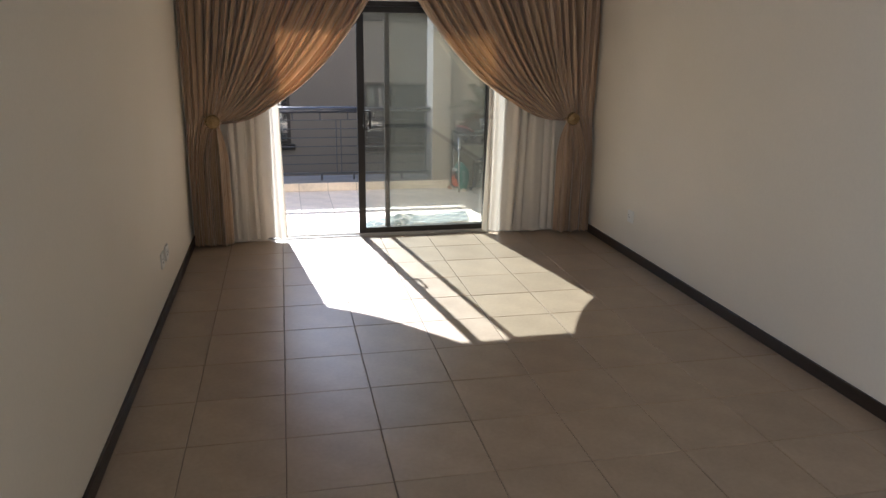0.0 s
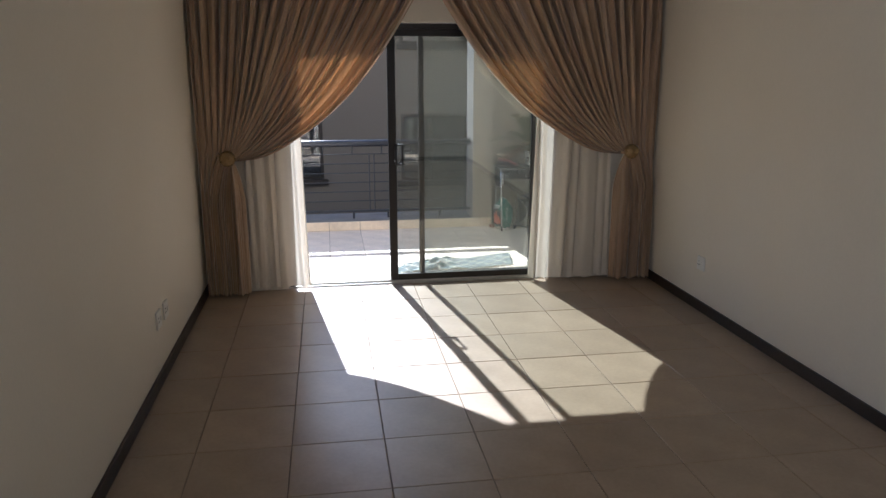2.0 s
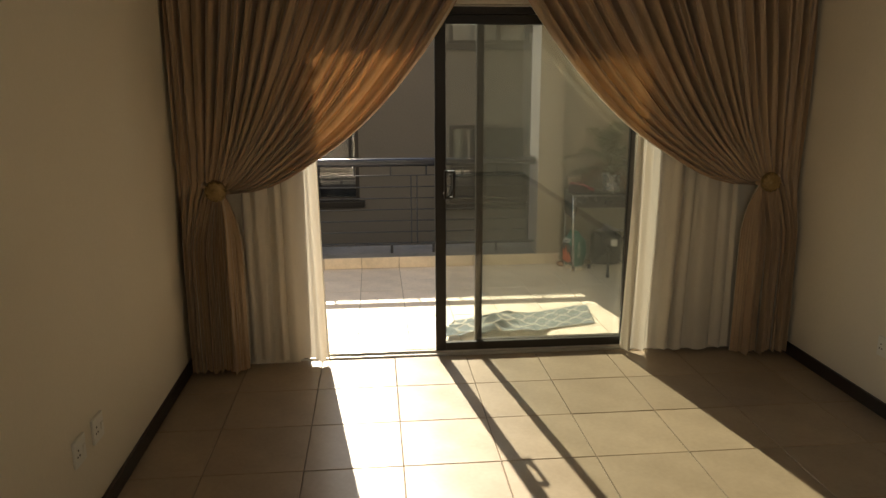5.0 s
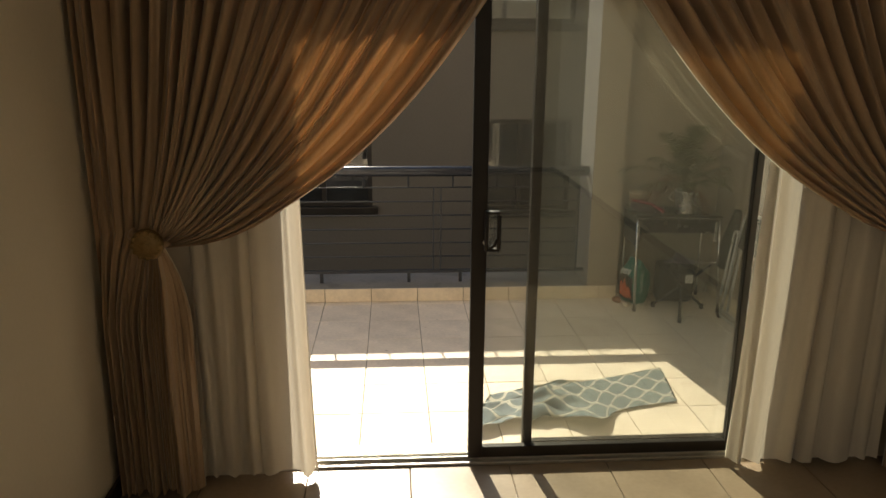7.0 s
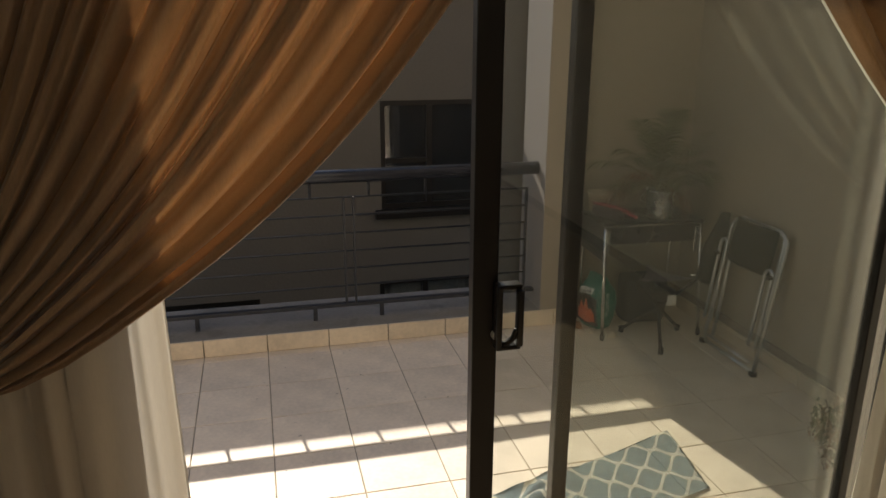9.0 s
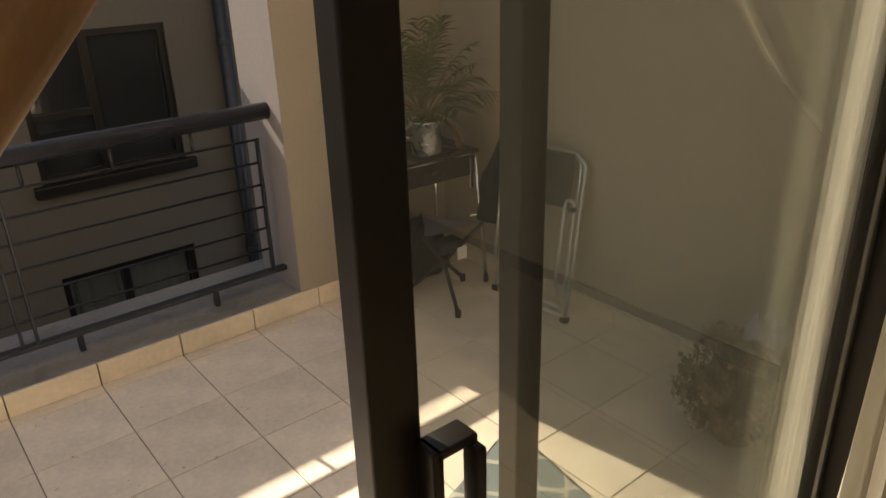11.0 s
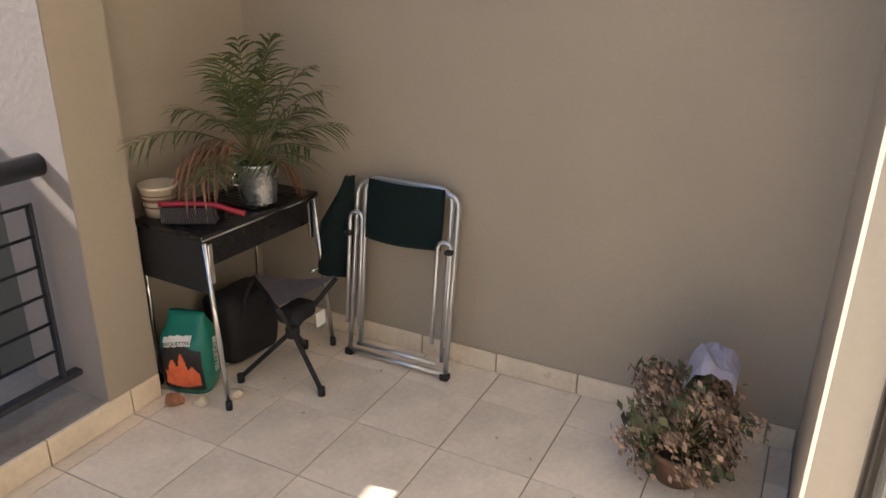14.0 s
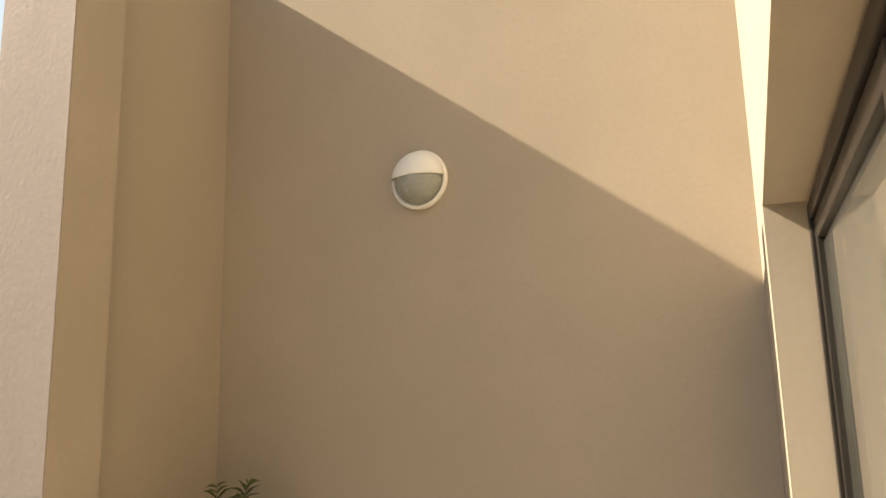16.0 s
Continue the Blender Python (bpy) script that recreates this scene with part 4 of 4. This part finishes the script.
bx("pouch", "dark_cloth", st, (-0.07, 0.07, -0.075, 0.02, 0.27, 0.335), bevel=0.02)

db = thing("dark_sports_bag", (2.47, 4.07, ZB), "black cloth bag standing under the barbecue", "bag", -8)
bm = bmesh.new()
add_box(bm, -0.14, 0.14, -0.09, 0.09, 0.0, 0.30, bevel=0.045)
bmesh.ops.subdivide_edges(bm, edges=bm.edges[:], cuts=2, use_grid_fill=True)
for v in bm.verts:
    v.co += v.co.normalized() * 0.014 * noise.noise(v.co * 11)
part("body", bm, "dark_cloth", db, smooth=True)
tb("strap", "matt_black", db, bend([(-0.07, -0.09, 0.22), (-0.06, -0.11, 0.31), (0.0, -0.10, 0.36), (0.06, -0.11, 0.31), (0.07, -0.09, 0.22)], 4), 0.008, 6)

# ---- folded armchair ----
fc = thing("folding_chair", (2.70, 3.432, ZB), "folded aluminium camping chair with dark green canvas leaning on the wall", "chair")


fc.scale = (1, 0.955, 0.955)
fc.rotation_euler = (0, radians(3.8), 0)


def arch(y0, y1, z0, z1, xb, xt, r=0.055):
    X = lambda z: xb + (xt - xb) * (z / 0.8)
    c = [(X(z0), y0, z0), (X((z0 + z1) / 2), y0, (z0 + z1) / 2), (X(z1 - r), y0, z1 - r)]
    c += [(X(z1), y0 + r * (1 - math.cos(a)) * (1 if y1 > y0 else -1), z1 - r + r * math.sin(a)) for a in (radians(k) for k in (25, 50, 75, 90))]
    c += [(X(z1), (y0 + y1) / 2, z1)]
    c += [(X(z1), y1 - r * (1 - math.cos(a)) * (1 if y1 > y0 else -1), z1 - r + r * math.sin(a)) for a in (radians(k) for k in (90, 75, 50, 25))]
    c += [(X(z1 - r), y1, z1 - r), (X((z0 + z1) / 2), y1, (z0 + z1) / 2), (X(z0), y1, z0)]
    return c


tb("frame", "tube_alu", fc, arch(-0.24, 0.235, 0.02, 0.785, -0.045, 0.015), 0.011, 10)
tb("frame", "tube_alu", fc, arch(-0.205, 0.20, 0.06, 0.800, -0.015, 0.022), 0.011, 10)
tb("arm_tube", "tube_alu", fc, arch(-0.240, -0.180, 0.16, 0.60, -0.070, -0.030, 0.028), 0.009, 8)
tb("arm_tube", "tube_alu", fc, arch(0.180, 0.240, 0.16, 0.66, -0.070, -0.030, 0.028), 0.009, 8)
tb("foot_bar", "tube_alu", fc, [(-0.045, -0.24, 0.022), (-0.045, 0.235, 0.022)], 0.011, 10)
tb("foot_bar", "tube_alu", fc, [(-0.045, -0.195, 0.062), (-0.045, 0.195, 0.062)], 0.009, 10)
for y in (-0.24, 0.235):
    bx("rubber_foot", "matt_black", fc, (-0.062, -0.028, y - 0.018, y + 0.018, 0.0, 0.028), bevel=0.004)
    bx("rivet", "matt_black", fc, (-0.075, -0.045, y - 0.014, y + 0.014, 0.56, 0.578), bevel=0.003)


def panel(name, y0, y1, z0, z1, x, tilt, mat, label, amp=0.008, flare=0.0):
    bm = bmesh.new()
    n = 14
    g = [[bm.verts.new((x + tilt * (z0 + (z1 - z0) * j / n) + amp * math.sin(5 * i / n + 2 * j / n) - 0.012 * math.sin(math.pi * i / n), y0 + (y1 - y0) * i / n * (1 + flare * min(1, 2 * (1 - j / n))), z0 + (z1 - z0) * j / n - 0.012 * math.sin(math.pi * i / n) * (1 - j / n))) for j in range(n + 1)] for i in range(n + 1)]
    for a, b in zip(g, g[1:]):
        for j in range(n):
            bm.faces.new((a[j], b[j], b[j + 1], a[j + 1]))
    bmesh.ops.solidify(bm, geom=bm.faces[:], thickness=0.006)
    return part(name, bm, mat, fc, label, True)


panel("seat_canvas", -0.185, 0.170, 0.555, 0.805, -0.052, 0.05, "green_cloth", "dark green canvas panel")
panel("backrest_canvas", 0.235, 0.265, 0.36, 0.81, -0.055, 0.03, "green_cloth", "dark green canvas hanging beside the frame", 0.02, 4.2)

# ---- dried plant by the facade ----
dp_ = thing("dried_plant", (2.49, 2.26, ZB), "bushy dried brown hydrangea in clay pot on the balcony floor", "plant")
dp_.scale = (0.96, 0.96, 0.93)
bm = bmesh.new()
lathe(bm, [(0.075, 0), (0.098, 0.10), (0.106, 0.105), (0.106, 0.125), (0.096, 0.125), (0.075, 0.02)], seg=28)
part("pot", bm, "terracotta", dp_, smooth=True)
bm = bmesh.new()
lathe(bm, [(0.002, 0.115), (0.094, 0.113), (0.094, 0.10), (0.002, 0.10)], seg=20)
part("soil", bm, "soil", dp_)
rnd = random.Random(11)
for k in range(100):
    az, el = rnd.uniform(0, math.tau), rnd.uniform(-0.95, 1.5)
    r = rnd.uniform(0.13, 0.225)
    c = Vector((math.cos(az) * math.cos(el) * r, math.sin(az) * math.cos(el) * r, 0.23 + math.sin(el) * r * 0.95))
    c.x = min(c.x, 0.19)
    c.z = max(c.z, 0.05)
    dry = k % 4
    tgt, tw = bmesh.new(), bmesh.new()
    tube(tw, [Vector((rnd.uniform(-0.02, 0.02), rnd.uniform(-0.02, 0.02), 0.11)), c * 0.6 + Vector((0, 0, 0.09)), c], 0.0022, 4)
    for m in range(30 if dry else 16):
        q = c + Vector([rnd.gauss(0, 0.021) for _ in range(3)])
        n = Vector([rnd.gauss(0, 1) for _ in range(3)]).normalized()
        u = n.orthogonal().normalized() * rnd.uniform(0.009, 0.018) * (1 if dry else 1.5)
        w = n.cross(u) * rnd.uniform(0.5, 0.8)
        vs = [tgt.verts.new(q + e) for e in (-u, -w * 0.8 + n * 0.004, u * 0.9 + n * 0.007, w * 0.8 + n * 0.004)]
        tgt.faces.new(vs)
    h = part("flower_head" if dry else "tuft", tgt, "petals" if dry else "petal_green", dp_, "dry brown flower head" if dry else "dull green leaf cluster")
    tagged(h, kind="stuff")
    part("twig", tw, "stem", h)
wr = thing("paper_wrapper", (2.51, 2.20, ZB + 0.455), "crumpled lilac and white paper wrapper resting on the dried plant", "paper")
bm = bmesh.new()
g = [[bm.verts.new(((i / 10 - 0.5) * 0.17, (j / 10 - 0.5) * 0.15, 0.03 + 0.05 * noise.noise(Vector((i * 0.35, j * 0.35, 3))) - 0.10 * ((i / 10 - 0.5) ** 2 + (j / 10 - 0.5) ** 2) * 2)) for j in range(11)] for i in range(11)]
for a, b in zip(g, g[1:]):
    for j in range(10):
        bm.faces.new((a[j], b[j], b[j + 1], a[j + 1]))
bmesh.ops.solidify(bm, geom=bm.faces[:], thickness=0.0015)
part("sheet", bm, "lilac_paper", wr)

# ---- wall lamp ----
wl = thing("bulkhead_lamp", (XR, 3.215, 2.465), "round white bulkhead lamp with hooded upper half on the wall", "lamp")
wl.scale = (1.1, 1.1, 1.1)
flip = Matrix.Rotation(radians(-90), 4, "Y")
bm = bmesh.new()
lathe(bm, [(0.116, 0.0), (0.118, 0.012), (0.112, 0.024), (0.104, 0.026), (0.098, 0.0)], seg=40)
bm.transform(flip)
part("base_ring", bm, "white_plastic", wl, smooth=True)
for name, mat, r0, top in (("hood", "white_plastic", 0.107, True), ("diffuser", "frost", 0.099, False)):
    bm = bmesh.new()
    lathe(bm, [(r0, 0.018), (r0 * 0.97, 0.035), (r0 * 0.86, 0.055), (r0 * 0.66, 0.072), (r0 * 0.4, 0.083), (r0 * 0.15, 0.087), (0.001, 0.088)], seg=48, caps=False)
    bm.transform(flip)
    if top:
        bmesh.ops.bisect_plane(bm, geom=bm.verts[:] + bm.edges[:] + bm.faces[:], plane_co=(0, 0, 0.004), plane_no=(0, 0, 1), clear_inner=True)
        bmesh.ops.solidify(bm, geom=bm.faces[:], thickness=-0.004)
    part(name, bm, mat, wl, smooth=True)

# ---- patterned mat ----
rug_m = material("trellis_mat", (0.30, 0.36, 0.38), 0.95, var=0.06, scale=20, fine=300, bump=0.4)
n, l = rug_m.node_tree.nodes, rug_m.node_tree.links
uvn = n.new("ShaderNodeUVMap")
sep = n.new("ShaderNodeSeparateXYZ")
l.new(uvn.outputs[0], sep.inputs[0])


def mth(op, a, b=None, c=None):
    q = n.new("ShaderNodeMath")
    q.operation = op
    for k, v in enumerate((a, b, c)):
        if v is None:
            continue
        if isinstance(v, (int, float)):
            q.inputs[k].default_value = v
        else:
            l.new(v, q.inputs[k])
    return q.outputs[0]


lines = []
for sgn in (1, -1):
    # ogee lattice: a wavy line family in each diagonal sense
    wave = mth("MULTIPLY", mth("SINE", mth("MULTIPLY", sep.outputs["X"], math.tau)), 0.25 * sgn)
    f = mth("FRACT", mth("ADD", mth("ADD", sep.outputs["Y"], wave), 0.25 + (0.5 if sgn < 0 else 0)))
    lines.append(mth("LESS_THAN", mth("ABSOLUTE", mth("SUBTRACT", f, 0.5)), 0.075))
allw = lines[0]
for k in lines[1:]:
    allw = mth("MAXIMUM", allw, k)
b = n["Principled BSDF"]
mixc = n.new("ShaderNodeMix")
mixc.data_type = "RGBA"
l.new(b.inputs["Base Color"].links[0].from_socket, mixc.inputs["A"])
mixc.inputs["B"].default_value = (0.70, 0.68, 0.60, 1)
l.new(allw, mixc.inputs["Factor"])
l.new(mixc.outputs["Result"], b.inputs["Base Color"])
bm = bmesh.new()
uvl = bm.loops.layers.uv.new("UVMap")
NX, NY = 72, 34
co = {}
for i in range(NX + 1):
    for j in range(NY + 1):
        u, v = i / NX, j / NY
        x, y = 0.75 + 1.12 * u + (0.11 - 0.05 * u) * v, 2.10 + 0.28 * u + (0.35 + 0.08 * u) * v
        cr = max(0, 1 - u / 0.50)
        mid = max(0, 1 - abs(u - 0.32) / 0.2)
        h = 0.010 + 0.002 * math.sin(u * 17 + v * 5) + cr * 0.028 * (1 + noise.noise(Vector((u * 7, v * 4, 0)))) + mid * 0.075 * max(0, noise.noise(Vector((u * 9, v * 5, 4))) + 0.35)
        x += 0.05 * cr * noise.noise(Vector((u * 4, v * 5, 8)))
        y += 0.09 * cr * noise.noise(Vector((u * 5, v * 4, 2)))
        flap = math.exp(-((u - 0.52) / 0.11) ** 2) * (1 - v) ** 1.5
        y -= 0.13 * flap
        x += 0.05 * flap
        h += 0.045 * flap * (1 - v * 0.5) + 0.02 * mid * (1 + math.sin(14 * u - 6 * v))
        co[i, j] = (bm.verts.new((x, y, ZB + h)), (u * 6.0, v * 2.5))
for i in range(NX):
    for j in range(NY):
        q = [co[i, j], co[i + 1, j], co[i + 1, j + 1], co[i, j + 1]]
        f = bm.faces.new([k[0] for k in q])
        for lp, k in zip(f.loops, q):
            lp[uvl].uv = k[1]
        f.smooth = True
bmesh.ops.solidify(bm, geom=bm.faces[:], thickness=0.007)
me = bpy.data.meshes.new("floor_mat")
bm.to_mesh(me)
bm.free()
me.materials.append(rug_m)
rug = tagged(new("floor_mat", me), label="crumpled blue-grey mat with white trellis pattern lying on balcony tiles", category="mat")
rug.location.z = 0.0

# ---- tiles ----
tile_field(fl, "tile_in", XL + 0.001, XRI - 0.001, YB + 0.001, YD + 0.02, 0.0, 0.0, 0.43, 0.0)
tile_field(bf, "tile_out", -1.59, XR - 0.001, YF + 0.004, YS - 0.002, 1.567, 4.05, 0.342, ZB)
